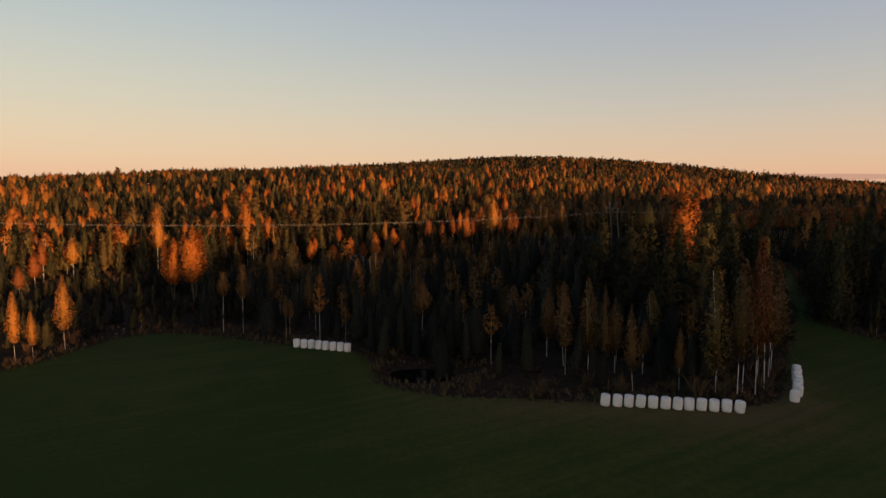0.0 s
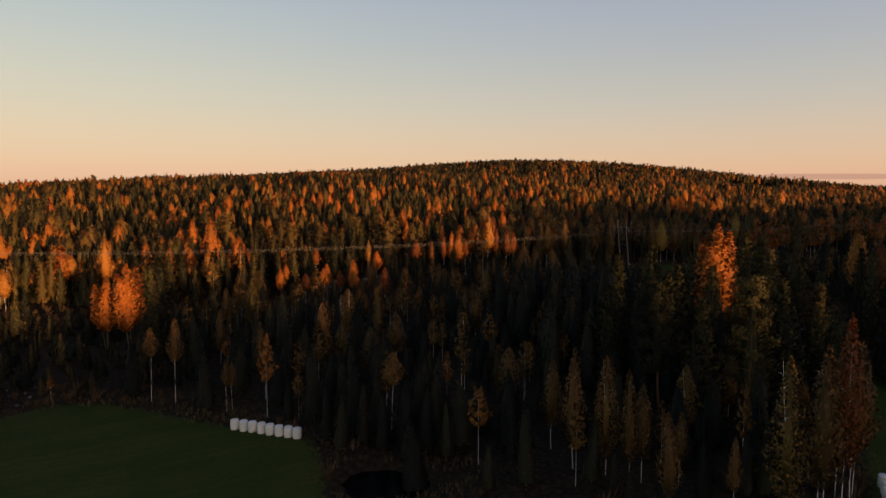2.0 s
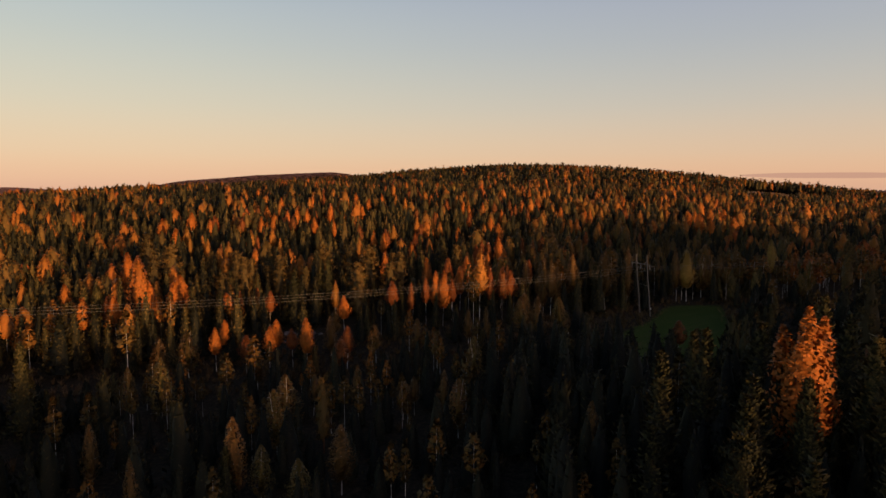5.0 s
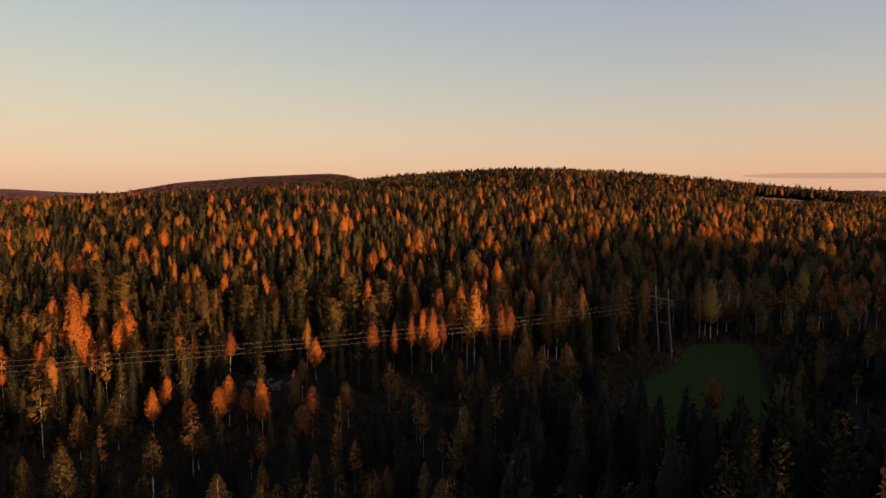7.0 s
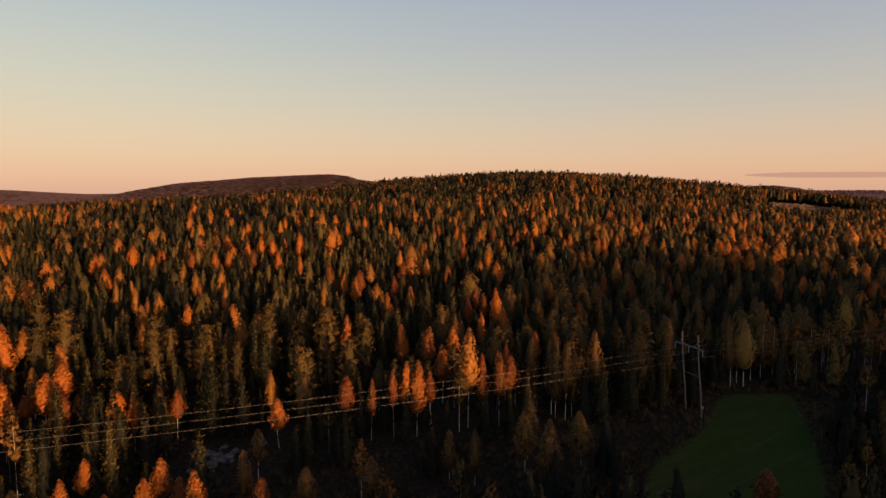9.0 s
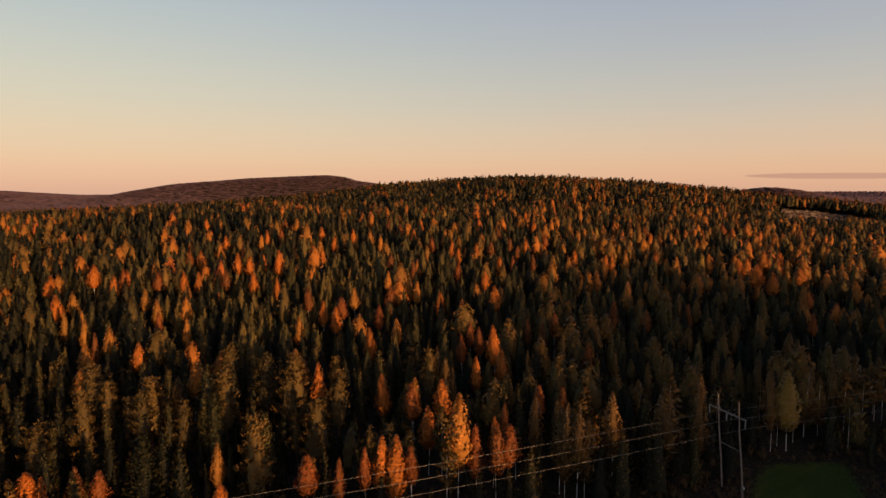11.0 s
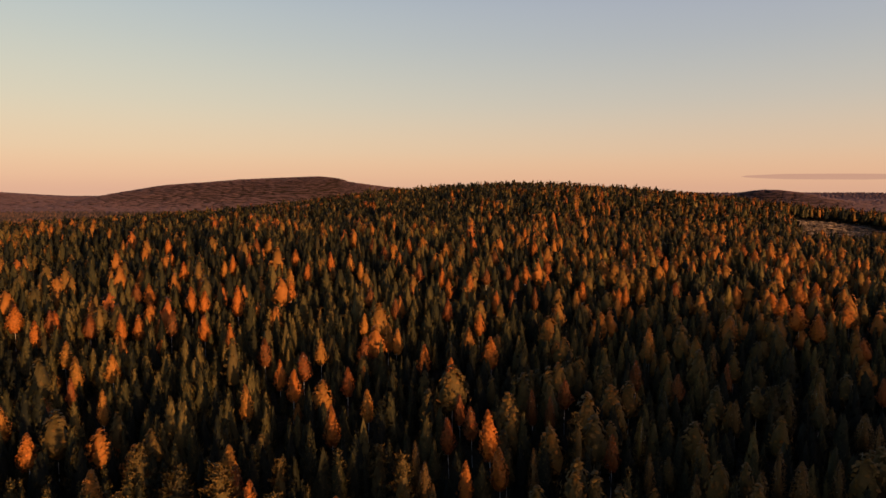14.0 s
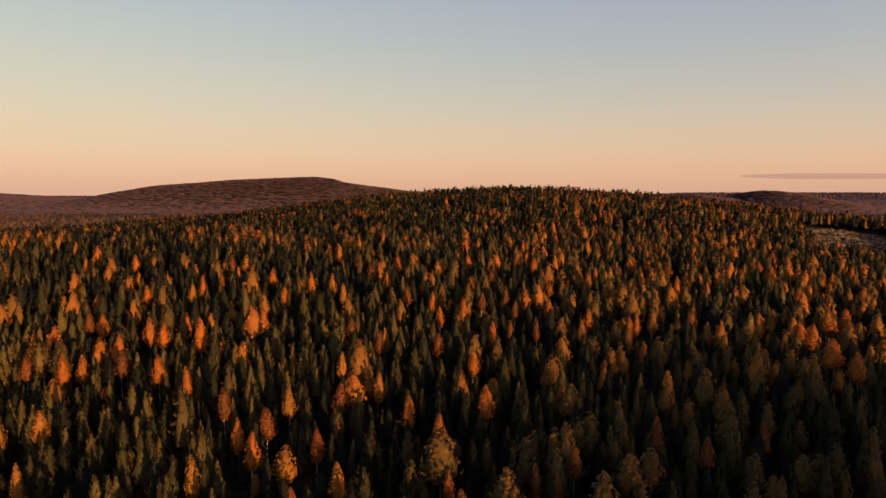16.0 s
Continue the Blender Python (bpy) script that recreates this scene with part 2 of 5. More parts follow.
m_steel, n, l, b = shader("galvanised_steel", 0.5, 0.5)
b.inputs["Base Color"].default_value, b.inputs["Metallic"].default_value = (0.36, 0.35, 0.34, 1), 0.7
m_cloud, n, l, b = shader("self_lit_cloud", 1.0, 0.0)
# the cloud emits its colour: evening light on it is put in here
em = n.new("ShaderNodeEmission")
em.inputs["Color"].default_value = (0.42, 0.238, 0.165, 1)
l.new(em.outputs[0], n["Material Output"].inputs[0])

# ---- land ----
HILLS = [(25.1, 68.1, 792.5, 270.5, 80.3), (26.0, -78.9, 465.7, 417.3, 196.6), (34.1, 124.4, 677.9, 312.1, 137.8), (-0.8, -33.8, 105.7, 48.8, 52.5),
         (2.5, 59.0, 212.0, 70.0, 50.0), (-24.0, -390.0, 1120.0, 240.0, 170.0)]
FAR_RIDGE = ([-1700, -1300, -1220, -1130, -1060, -905, -860, -745, -640, -546, -420, -322, -274, -245, -190, -142, -60, 150, 600, 1100],
             [38, 46, 41, 36, 33, 34, 46, 66, 73, 81, 86.5, 90, 84.5, 75, 67, 61, 50, 32, 20, 22])
KNOLL = ([600, 669, 714, 760, 821, 859, 889, 919, 973, 1034, 1100], [0, 14, 23, 18, 13, 24, 31, 34, 29, 16, 5])
POND = (-2.6, 86.2)
SHADE_LINE = ([-420, -60, 4, 12, 22, 36, 75, 90, 106, 125, 157, 170, 190, 232, 262, 284, 300, 420], [12, 19, 24, 27, 31, 33, 34.2, 34, 36.3, 37.6, 44, 45.5, 51.5, 54.5, 57, 54, 46.5, 48.5])     # unseen wooded ridge added behind the drone, its crest fitted to shade the field


def ease(a):
    a = np.clip(a, 0, 1)
    return a * a * (3 - 2 * a)


def land(x, y):
    """Height of the ground, for numbers or arrays."""
    r = np.hypot(x, y)
    z = 12 * ease((r - 130) / 750) + 2 * ease((r - 800) / 3500)
    for a, cx, cy, sx, sy in HILLS:
        z = z + a * np.exp(-((x - cx) / sx) ** 2 - ((y - cy) / sy) ** 2)
    z = z + np.interp(x, *FAR_RIDGE) * np.exp(-((y - 2000) / 330) ** 2) + np.interp(x, *KNOLL) * np.exp(-((y - 1855) / 180) ** 2)
    z = z + 29 * ease((x - 900) / 600) * np.exp(-((y - 3700) / 500) ** 2)
    s, u = -SUN_X * x - SUN_Y * y, -SUN_Y * x + SUN_X * y
    z = z + np.interp(u, *SHADE_LINE) * np.exp(-((s + 280) / 60) ** 2) * ease((700 - u) / 200) * ease((u + 700) / 200)
    z = z - 1.6 * np.exp(-(((x - POND[0]) / 5.0) ** 2 + ((y - POND[1]) / 3.6) ** 2) ** 2)
    return z


FIELD = [(-90, -80), (-72, 60), (-60.8, 86), (-59, 90), (-57.8, 96.5), (-55.5, 105), (-51, 110), (-44, 110), (-34, 106), (-25, 101.8), (-13.2, 97.5), (-9.5, 88.7),
         (-8.4, 80.7), (-2, 76.3), (6.2, 74.4), (14.7, 73.0), (35, 70.8), (39.6, 72), (43.3, 77), (50.5, 90), (58.6, 103.5), (68.5, 120), (77, 138), (83, 154), (89, 174),
         (96, 177), (94.5, 168), (86, 150), (74, 124), (70, 111), (73, 101.5), (90, 85), (130, 60), (140, -80)]
MEADOW = [(38, 180), (45.5, 194), (58, 205.5), (65, 217), (69.5, 222), (83, 223), (78, 208.5), (72, 194), (66.5, 183), (58, 172), (45, 172)]
CLEARCUT = [(220, 504), (247, 553), (260, 592), (273, 622), (316, 636), (342, 626), (338, 590), (322, 552), (296, 522), (256, 504)]


def signed(poly, x, y):
    """Distance to the outline, positive inside."""
    x, y = np.asarray(x, float), np.asarray(y, float)
    best, inside = np.full(x.shape, 1e9), np.zeros(x.shape, bool)
    for (ax, ay), (bx, by) in zip(poly, poly[1:] + poly[:1]):
        dx, dy = bx - ax, by - ay
        k = np.clip(((x - ax) * dx + (y - ay) * dy) / (dx * dx + dy * dy), 0, 1)
        best = np.minimum(best, np.hypot(x - ax - k * dx, y - ay - k * dy))
        if ay != by:
            inside ^= ((ay > y) != (by > y)) & (x < (bx - ax) * (y - ay) / (by - ay) + ax)
    return np.where(inside, best, -best)


def open_land(x, y):
    return np.maximum(signed(FIELD, x, y), signed(MEADOW, x, y))


def mesh_of(name, v, f, mats, tint=None, slot=None, smooth=False, normals=None):
    """A mesh from arrays of corners and triangles or quads, with a tint and, for leaves, a soft normal for each corner point."""
    v, f = np.asarray(v, np.float32), np.asarray(f, np.int32)
    me = bpy.data.meshes.new(name)
    me.vertices.add(len(v))
    me.vertices.foreach_set("co", v.ravel())
    k = f.shape[1]
    me.loops.add(f.size)
    me.loops.foreach_set("vertex_index", f.ravel())
    me.polygons.add(len(f))
    me.polygons.foreach_set("loop_start", np.arange(0, f.size, k, dtype=np.int32))
    for m in mats:
        me.materials.append(m)
    if slot is not None:
        me.polygons.foreach_set("material_index", np.asarray(slot, np.int32))
    me.polygons.foreach_set("use_smooth", np.full(len(f), smooth))
    if tint is not None:
        me.attributes.new("tint", "FLOAT", "POINT").data.foreach_set("value", np.asarray(tint, np.float32))
    if normals is not None:
        me.attributes.new("custom_normal", "FLOAT_VECTOR", "POINT").data.foreach_set("vector", np.asarray(normals, np.float32).ravel())
    me.update(calc_edges=True)
    return me


def noise2(x, y, scale, seed):
    """Smooth random field from 0 to 1."""
    g = np.random.RandomState(seed).rand(64, 64)
    x, y = np.asarray(x) / scale, np.asarray(y) / scale
    i, j = np.floor(x).astype(int), np.floor(y).astype(int)
    a, b = ease(x - i), ease(y - j)
    return ((g[i % 64, j % 64] * (1 - a) + g[(i + 1) % 64, j % 64] * a) * (1 - b)
            + (g[i % 64, (j + 1) % 64] * (1 - a) + g[(i + 1) % 64, (j + 1) % 64] * a) * b)


NX, NY = 260, 280
gx = 4850 * np.sinh(5.2 * np.linspace(-1, 1, NX)) / np.sinh(5.2)
gy = 120 + 4700 * np.sinh(5.2 * np.linspace(-1, 1, NY)) / np.sinh(5.2)
X, Y = np.meshgrid(gx, gy)
inside = open_land(X, Y)
rough = np.clip(-inside / 4, 0, 1) * np.clip(1.5 - np.hypot(X, Y) / 900, 0, 1)
Z = land(X, Y) + rough * (noise2(X, Y, 5, 3) - 0.5) * 0.7 + (noise2(X, Y, 9, 4) - 0.5) * 0.12
q = (np.arange(NY - 1)[:, None] * NX + np.arange(NX - 1)[None]).ravel()
me = mesh_of("ground", np.stack([X, Y, Z], -1).reshape(-1, 3), np.stack([q, q + 1, q + NX + 1, q + NX], 1), [m_ground], smooth=True)
me.attributes.new("meadow", "FLOAT", "POINT").data.foreach_set("value", np.clip(0.5 + inside / 6, 0, 1).astype(np.float32).ravel())
field_in = signed(FIELD, X, Y)
turned = np.clip(1 - np.abs(field_in - 3) / 13, 0, 1) * ease((X + 20) / 25) * ease((50 - X) / 8) + 0.4 * ease((X + 12) / 45) * ease((64 - X) / 20)
me.attributes.new("headland", "FLOAT", "POINT").data.foreach_set("value", np.clip(turned, 0, 1.4).astype(np.float32).ravel())
ground = tagged(new("ground", me), "mown green field running into dark forest floor", "ground", kind="structure")

# ---- trees ----


def unit(a):
    return a / (np.linalg.norm(a, axis=-1, keepdims=True) + 1e-9)


def soften(v, f, rng, group, mid=0.6, flat=0.2, lift=0.2, jitter=0.3, solid=0):
    """Normals that follow the round of a crown, a little shaken from clump to clump, and the faces turned to their outer side."""
    n = unit(v * np.array([1, 1, flat]) - np.array([0, 0, flat * mid])) + np.array([0, 0, lift])
    shake = np.zeros(v.shape)
    shake[solid:] = jitter * rng.normal(size=((len(v) - solid) // group, 3)).repeat(group, 0)
    n = unit(n + shake)
    ng = np.cross(v[f[:, 1]] - v[f[:, 0]], v[f[:, 2]] - v[f[:, 0]])
    back = (ng * n[f].mean(1)).sum(1) < 0
    f = f.copy()
    f[back] = f[back][:, ::-1]
    return f, n


def leaf_set(rng, c, size, flat=0.6, out=0.0, mid=0.6):
    """Leaf clumps: a rhombus of two triangles at each point, turned at random or, by `out`, to face away from the stem."""
    n = len(c)
    nor = rng.normal(size=(n, 3))
    nor /= np.linalg.norm(nor, axis=1)[:, None]
    away = c * np.array([1, 1, 0.35]) - np.array([0, 0, 0.35 * mid])
    away /= np.linalg.norm(away, axis=1)[:, None] + 1e-6
    nor = nor * (1 - out) + away * out
    nor /= np.linalg.norm(nor, axis=1)[:, None] + 1e-6
    u = rng.normal(size=(n, 3))
    u -= (u * nor).sum(1)[:, None] * nor
    u /= np.linalg.norm(u, axis=1)[:, None]
    w = np.cross(nor, u)
    size = np.asarray(size).reshape(-1, 1) * np.ones((n, 1))
    v = np.stack([c + u * size, c + w * size * flat, c - u * size, c - w * size * flat], 1).reshape(-1, 3)
    b = np.arange(n)[:, None] * 4
    return v, np.concatenate([b + [[0, 1, 2]], b + [[0, 2, 3]]])


def tube(pts, radii, sides):
    """A tapered tube along points, closed at the end by a tip."""
    pts = np.asarray(pts, float)
    d = np.gradient(pts, axis=0)
    d /= np.linalg.norm(d, axis=1)[:, None]
    ref = np.array([1.0, 0, 0]) if abs(d[0, 2]) > 0.5 else np.array([0, 0, 1.0])
    a = np.cross(d, ref)
    a /= np.linalg.norm(a, axis=1)[:, None]
    b = np.cross(d, a)
    th = np.arange(sides) * 2 * math.pi / sides
    ring = pts[:, None] + np.asarray(radii)[:, None, None] * (a[:, None] * np.cos(th)[None, :, None] + b[:, None] * np.sin(th)[None, :, None])
    v = ring.reshape(-1, 3)
    f = []
    for i in range(len(pts) - 1):
        for j in range(sides):
            p0, p1 = i * sides + j, i * sides + (j + 1) % sides
            f += [(p0, p1, p1 + sides), (p0, p1 + sides, p0 + sides)]
    return v, np.array(f)


def grafted(pieces):
    """The first piece with all others tied to it by their first edge."""
    v, f = join(pieces)
    k, ties = len(pieces[0][0]), []
    for pv, _ in pieces[1:]:
        i = int(np.argmin(np.linalg.norm(pieces[0][0] - pv[0], axis=1)))
        ties.append((i, k, k + 1))
        k += len(pv)
    return v, np.concatenate([f, np.array(ties)])


def join(pieces):
    """Piles up (corners, triangles) pairs."""
    vs, fs, k = [], [], 0
    for v, f in pieces:
        vs.append(v)
        fs.append(f + k)
        k += len(v)
    return np.concatenate(vs), np.concatenate(fs)


def teardrop(f, wide=0.28):
    """Half width of a birch crown along its height, from 0 at its foot to 1 at its tip."""
    f = np.clip(f, 0, 1)
    return np.where(f < wide, (0.12 + 0.88 * f / wide) ** 0.55, ((1 - f) / (1 - wide)) ** 0.70)


def dome(f):
    return np.sqrt(np.clip(1 - (2 * (0.04 + 0.95 * np.asarray(f)) - 1) ** 2, 0, 1)) * (1.1 - 0.2 * np.asarray(f))


def body(rng, sides, rings, low, profile):
    """The lumpy inner body of a crown, closed above and below."""
    vs, fs = [], []
    lobe, ph = 0.16, rng.rand(3) * 6.28
    for i in range(rings):
        f = (i + 0.25) / rings
        for j in range(sides):
            th = (j + 0.5 * (i % 2)) * 2 * math.pi / sides
            k = float(profile(f)) * (0.9 + lobe * math.sin(2 * th + ph[0] + 3 * f) + lobe * math.sin(3 * th + ph[1] - 5 * f) + 0.3 * (rng.rand() - 0.5))
            vs.append((k * math.cos(th), k * math.sin(th), low + (0.95 - low) * (f + 0.4 / rings * (rng.rand() - 0.5))))
    vs += [(0.01 * rng.normal(), 0.01 * rng.normal(), 0.96), (0, 0, low)]
    a, b = len(vs) - 2, len(vs) - 1
    for j in range(sides):
        k = (j + 1) % sides
        fs.append((b, k, j))
        for i in range(rings - 1):
            p, q = i * sides, (i + 1) * sides
            fs += [(p + j, p + k, q + k), (p + j, q + k, q + j)]
        p = (rings - 1) * sides
        fs.append((p + j, p + k, a))
    return np.array(vs), np.array(fs)


def birch_points(rng, n, low, r, round_head=False, full=1.0):
    """Points in the outer part of a pointed or round crown over a unit height, drawn out into a few limbs; full: how close they lie to its outline."""
    f = rng.rand(n) ** 1.15
    prof = dome(f) if round_head else teardrop(f)
    th = rng.rand(n) * 2 * math.pi
    lobe = 0.90 + 0.13 * np.sin(th * 3 + f * 9 + rng.rand() * 6) + 0.10 * np.sin(th * 5 - f * 23 + rng.rand() * 6)
    rad = r * prof * lobe * (0.40 + 0.40 * full + (0.65 - 0.40 * full) * rng.rand(n) ** 0.6)
    return np.stack([rad * np.cos(th), rad * np.sin(th), low + (1.0 - low) * f], 1)


def birch_near(seed, low=0.36, r=0.16, n=780, size=0.0155, round_head=False, full=1.0):
    rng = np.random.RandomState(seed)
    trunks, limbs = [], []
    bend = rng.normal(size=2) * 0.012
    zs = np.linspace(-0.02, 0.97, 9)
    axis = np.stack([bend[0] * np.sin(zs * 3), bend[1] * np.sin(zs * 3.3 + 1) - bend[1] * 0.84, zs], 1)
    trunks.append(tube(axis, np.interp(zs, [0, 0.05, 0.5, 1], [0.0050, 0.0044, 0.0033, 0.0008]), 6))
    for k in range(13):
        z = low * 0.9 + (0.93 - low * 0.9) * (k + rng.rand() * 0.6) / 13
        th = k * 2.4 + rng.rand()
        ln = r * (0.95 - 0.6 * z) * (0.6 + 0.4 * rng.rand())
        base = np.array([np.interp(z, zs, axis[:, 0]), np.interp(z, zs, axis[:, 1]), z])
        out = np.array([math.cos(th), math.sin(th), 0])
        trunks.append(tube([base, base + out * ln * 0.5 + [0, 0, ln * 0.35], base + out * ln + [0, 0, ln * 0.45]], [0.0020, 0.0012, 0.0003], 3))
    c = birch_points(rng, n, low, r, round_head, full)
    v, f = leaf_set(rng, c, size * (0.6 + 0.8 * rng.rand(n)), 0.62, 0.45 + 0.3 * full, low + 0.4 * (1 - low))
    bv, bf = body(rng, 10, 8, low + 0.02, lambda k: (0.05 + 0.73 * full) * r * (dome(k) if round_head else teardrop(k)))
    v, f = join([(bv, bf), (v, f)])
    # inner body tinted below the leaves, shade inside the crown as colour
    t = np.concatenate([np.full(len(bv), 0.3), np.clip(0.5 + 0.22 * rng.normal(size=n), 0, 1).repeat(4)])
    return grafted(trunks), (v, f, t, len(bv))


def aspen_near(seed, stems=4):
    """Several stems that lean apart, each with an airy crown of its own."""
    rng = np.random.RandomState(seed)
    wood, crowns, tints, bodies, solids = [], [], [], [], []
    for k in range(stems):
        (tv, tf), (cv, cf, ct, solid) = birch_near(seed + 7 * k, 0.38, 0.115, 1000, 0.0130, False, 0.45)
        th, tall = k * 2 * math.pi / stems + rng.rand(), 1.0 - 0.05 * k
        for v in (tv, cv):
            v[:, :2] += (0.012 + 0.10 * v[:, 2:] ** 1.2 * (k > 0)) * np.array([math.cos(th), math.sin(th)])
            v *= np.array([1, 1, tall])
        wood.append((tv, tf))
        bodies.append((cv[:solid], cf[(cf < solid).all(1)]))
        crowns.append((cv[solid:], cf[(cf >= solid).all(1)] - solid))
        solids.append(ct[:solid])
        tints.append(ct[solid:])
    v, f = join(bodies + crowns)
    return grafted(wood), (v, f, np.concatenate(solids + tints), sum(len(b[0]) for b in bodies))


def sprays(rng, c, out, size, rise, t0):
    """Needle sprays: a triangle at each point, its tip turned outward and up."""
    n = len(c)
    side = np.cross(out, [0, 0, 1.0])
    side += rng.normal(size=(n, 3)) * 0.35
    side /= np.linalg.norm(side, axis=1)[:, None]
    size = np.asarray(size).reshape(-1, 1) * np.ones((n, 1))
    tip = c + size * (out * (0.75 - 0.35 * rise) + np.array([0, 0, 1.0]) * rise + rng.normal(size=(n, 3)) * 0.18)
    v = np.stack([c - side * size * 0.34, c + side * size * 0.34, tip], 1).reshape(-1, 3)
    # tips paler as new shoots and as if lit, bases darkened like shade
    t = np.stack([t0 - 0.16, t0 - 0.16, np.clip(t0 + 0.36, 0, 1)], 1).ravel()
    return v, np.arange(3 * n).reshape(-1, 3), t


def spruce_near(seed, r=0.15, levels=24, arms=8, along=5, full=1.0, power=0.85):
    """Branches in rings, each with sprays along it from the stem to its tip."""
    rng = np.random.RandomState(seed)
    zs = np.linspace(-0.02, 0.97, 6)
    trunk = tube(np.stack([zs * 0, zs * 0, zs], 1), np.interp(zs, [0, 1], [0.012, 0.001]), 6)
    cs, outs, sizes, ts = [], [], [], []
    for i in range(levels):
        f = (i + 0.6 * rng.rand()) / levels
        z, ln0 = 0.05 + 0.91 * f, r * (1 - f) ** power + 0.008
        for j in range(arms):
            th = (j + 0.5 * (i % 2) + 0.7 * (rng.rand() - 0.5)) * 2 * math.pi / arms
            ln = ln0 * (0.65 + 0.5 * rng.rand())
            o = np.array([math.cos(th), math.sin(th), 0])
            for k in range(along):
                q = (k + 0.4 + 0.5 * rng.rand()) / along
                cs.append(o * ln * q + [0, 0, z - ln * 0.42 * q + 0.12 * ln * q * q] + rng.normal(size=3) * (0.05 * ln * q))
                outs.append(o + np.array([-o[1], o[0], 0]) * rng.normal() * 0.5)
                sizes.append((0.030 + 0.10 * ln) * (0.7 + 0.5 * rng.rand()) * full)
                # tint rises from stem to branch tip, imitating shade near the stem
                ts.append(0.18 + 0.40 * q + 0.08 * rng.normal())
    cs.append(np.array([0, 0, 0.95]))
    outs.append(np.array([1.0, 0, 0]))
    sizes.append(0.05)
    ts.append(0.6)
    outs = np.array(outs)
    outs /= np.linalg.norm(outs, axis=1)[:, None]
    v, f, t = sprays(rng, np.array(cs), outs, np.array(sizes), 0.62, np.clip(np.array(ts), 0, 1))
    bv, bf = body(rng, 8, 6, 0.06, lambda k: 0.62 * r * (1 - k) ** power)
    v, f = join([(bv, bf), (v, f)])
    # near-black tint on the inner body paints the crown's own shade
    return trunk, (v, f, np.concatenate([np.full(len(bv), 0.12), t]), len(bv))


def pine_near(seed, low=0.42, r=0.15, clumps=26, tufts=70, size=0.033, inner=0.70):
    rng = np.random.RandomState(seed)
    zs = np.linspace(-0.02, 0.95, 8)
    bend = rng.normal(size=2) * 0.01
    axis = np.stack([bend[0] * np.sin(zs * 4), bend[1] * np.sin(zs * 3), zs], 1)
    wood = [tube(axis, np.interp(zs, [0, 0.05, 1], [0.014, 0.012, 0.002]), 7)]
    cs = []
    for k in range(clumps):
        f = (k + 0.5 * rng.rand()) / clumps
        z = low + (0.97 - low) * f
        th = k * 2.4 + rng.rand() * 0.8
        ln = r * (0.22 + 0.95 * (1 - f) ** 0.75 * min(1, 0.55 + 1.8 * f)) * (0.7 + 0.5 * rng.rand())
        base = np.array([np.interp(z, zs, axis[:, 0]), np.interp(z, zs, axis[:, 1]), z])
        tip = base + np.array([math.cos(th) * ln, math.sin(th) * ln, ln * (0.3 + 0.4 * f)])
        wood.append(tube([base, (base + tip) / 2 - [0, 0, 0.01], tip], [0.0045, 0.003, 0.001], 3))
        puff = rng.normal(size=(tufts, 3)) * np.array([0.020, 0.020, 0.015]) * (0.8 + 0.5 * rng.rand())
        cs.append(base + (tip - base) * (0.45 + 0.55 * rng.rand(tufts)[:, None]) + puff)
    c = np.concatenate(cs)
    out = c * np.array([1, 1, 0]) + rng.normal(size=c.shape) * np.array([0.05, 0.05, 0])
    out /= np.linalg.norm(out, axis=1)[:, None] + 1e-6
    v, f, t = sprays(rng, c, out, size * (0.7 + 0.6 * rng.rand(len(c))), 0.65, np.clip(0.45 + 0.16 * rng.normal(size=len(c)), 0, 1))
    bv, bf = body(rng, 9, 8, low + 0.02, lambda k: inner * r * (0.15 + 0.95 * (1 - k) ** 0.75 * min(1, 0.45 + 1.8 * k)))
    v, f = join([(bv, bf), (v, f)])
    # lower tint on the inner body, painted shade behind the needle clumps
    return grafted(wood), (v, f, np.concatenate([np.full(len(bv), 0.30), t]), len(bv))


def tree_kind(name, made, crown_mat, bark_mat, label, category, group):
    """One tree of unit height: an Empty at its foot with trunk and crown."""
    (tv, tf), (cv, cf, ct, solid) = made
    root = tagged(new(name), label, category, group)
    leafy = name in ("birch", "yellow_birch", "aspen")
    cf, cn = soften(cv, cf, np.random.RandomState(len(cv)), 4 if leafy else 3, float(cv[:, 2].mean()), 0.2 if leafy else 0.02, 0.2 if leafy else 0.35, 0.34 if leafy else 0.30, solid)
    tr = new("trunk", mesh_of(name + "_trunk", tv, tf, [bark_mat], smooth=True))
    cr = new("crown", mesh_of(name + "_crown", cv, cf, [crown_mat], tint=ct, smooth=True, normals=cn))
    tr.parent = cr.parent = root
    return root


def plant(kinds, used, x, y, h, rng, girth=1.0, width=None):
    """Sets a tree of height h on the ground, of one of the kinds; width: of its crown, in metres."""
    i = rng.randint(len(kinds))
    m = pose(x, y, float(land(x, y)) - 0.1, rng.normal() * 1.2, rng.normal() * 1.2, rng.rand() * 360)
    across = width / (0.26 if y < 160 else 0.14 + 0.025 * width) if width else h * girth * (0.85 + 0.3 * rng.rand())
    if not used[i]:
        used[i], ob = True, kinds[i]
        ob.matrix_basis = m
    else:
        ob = copy_thing(kinds[i], m)
    ob.scale = (across, across, h)
    return ob


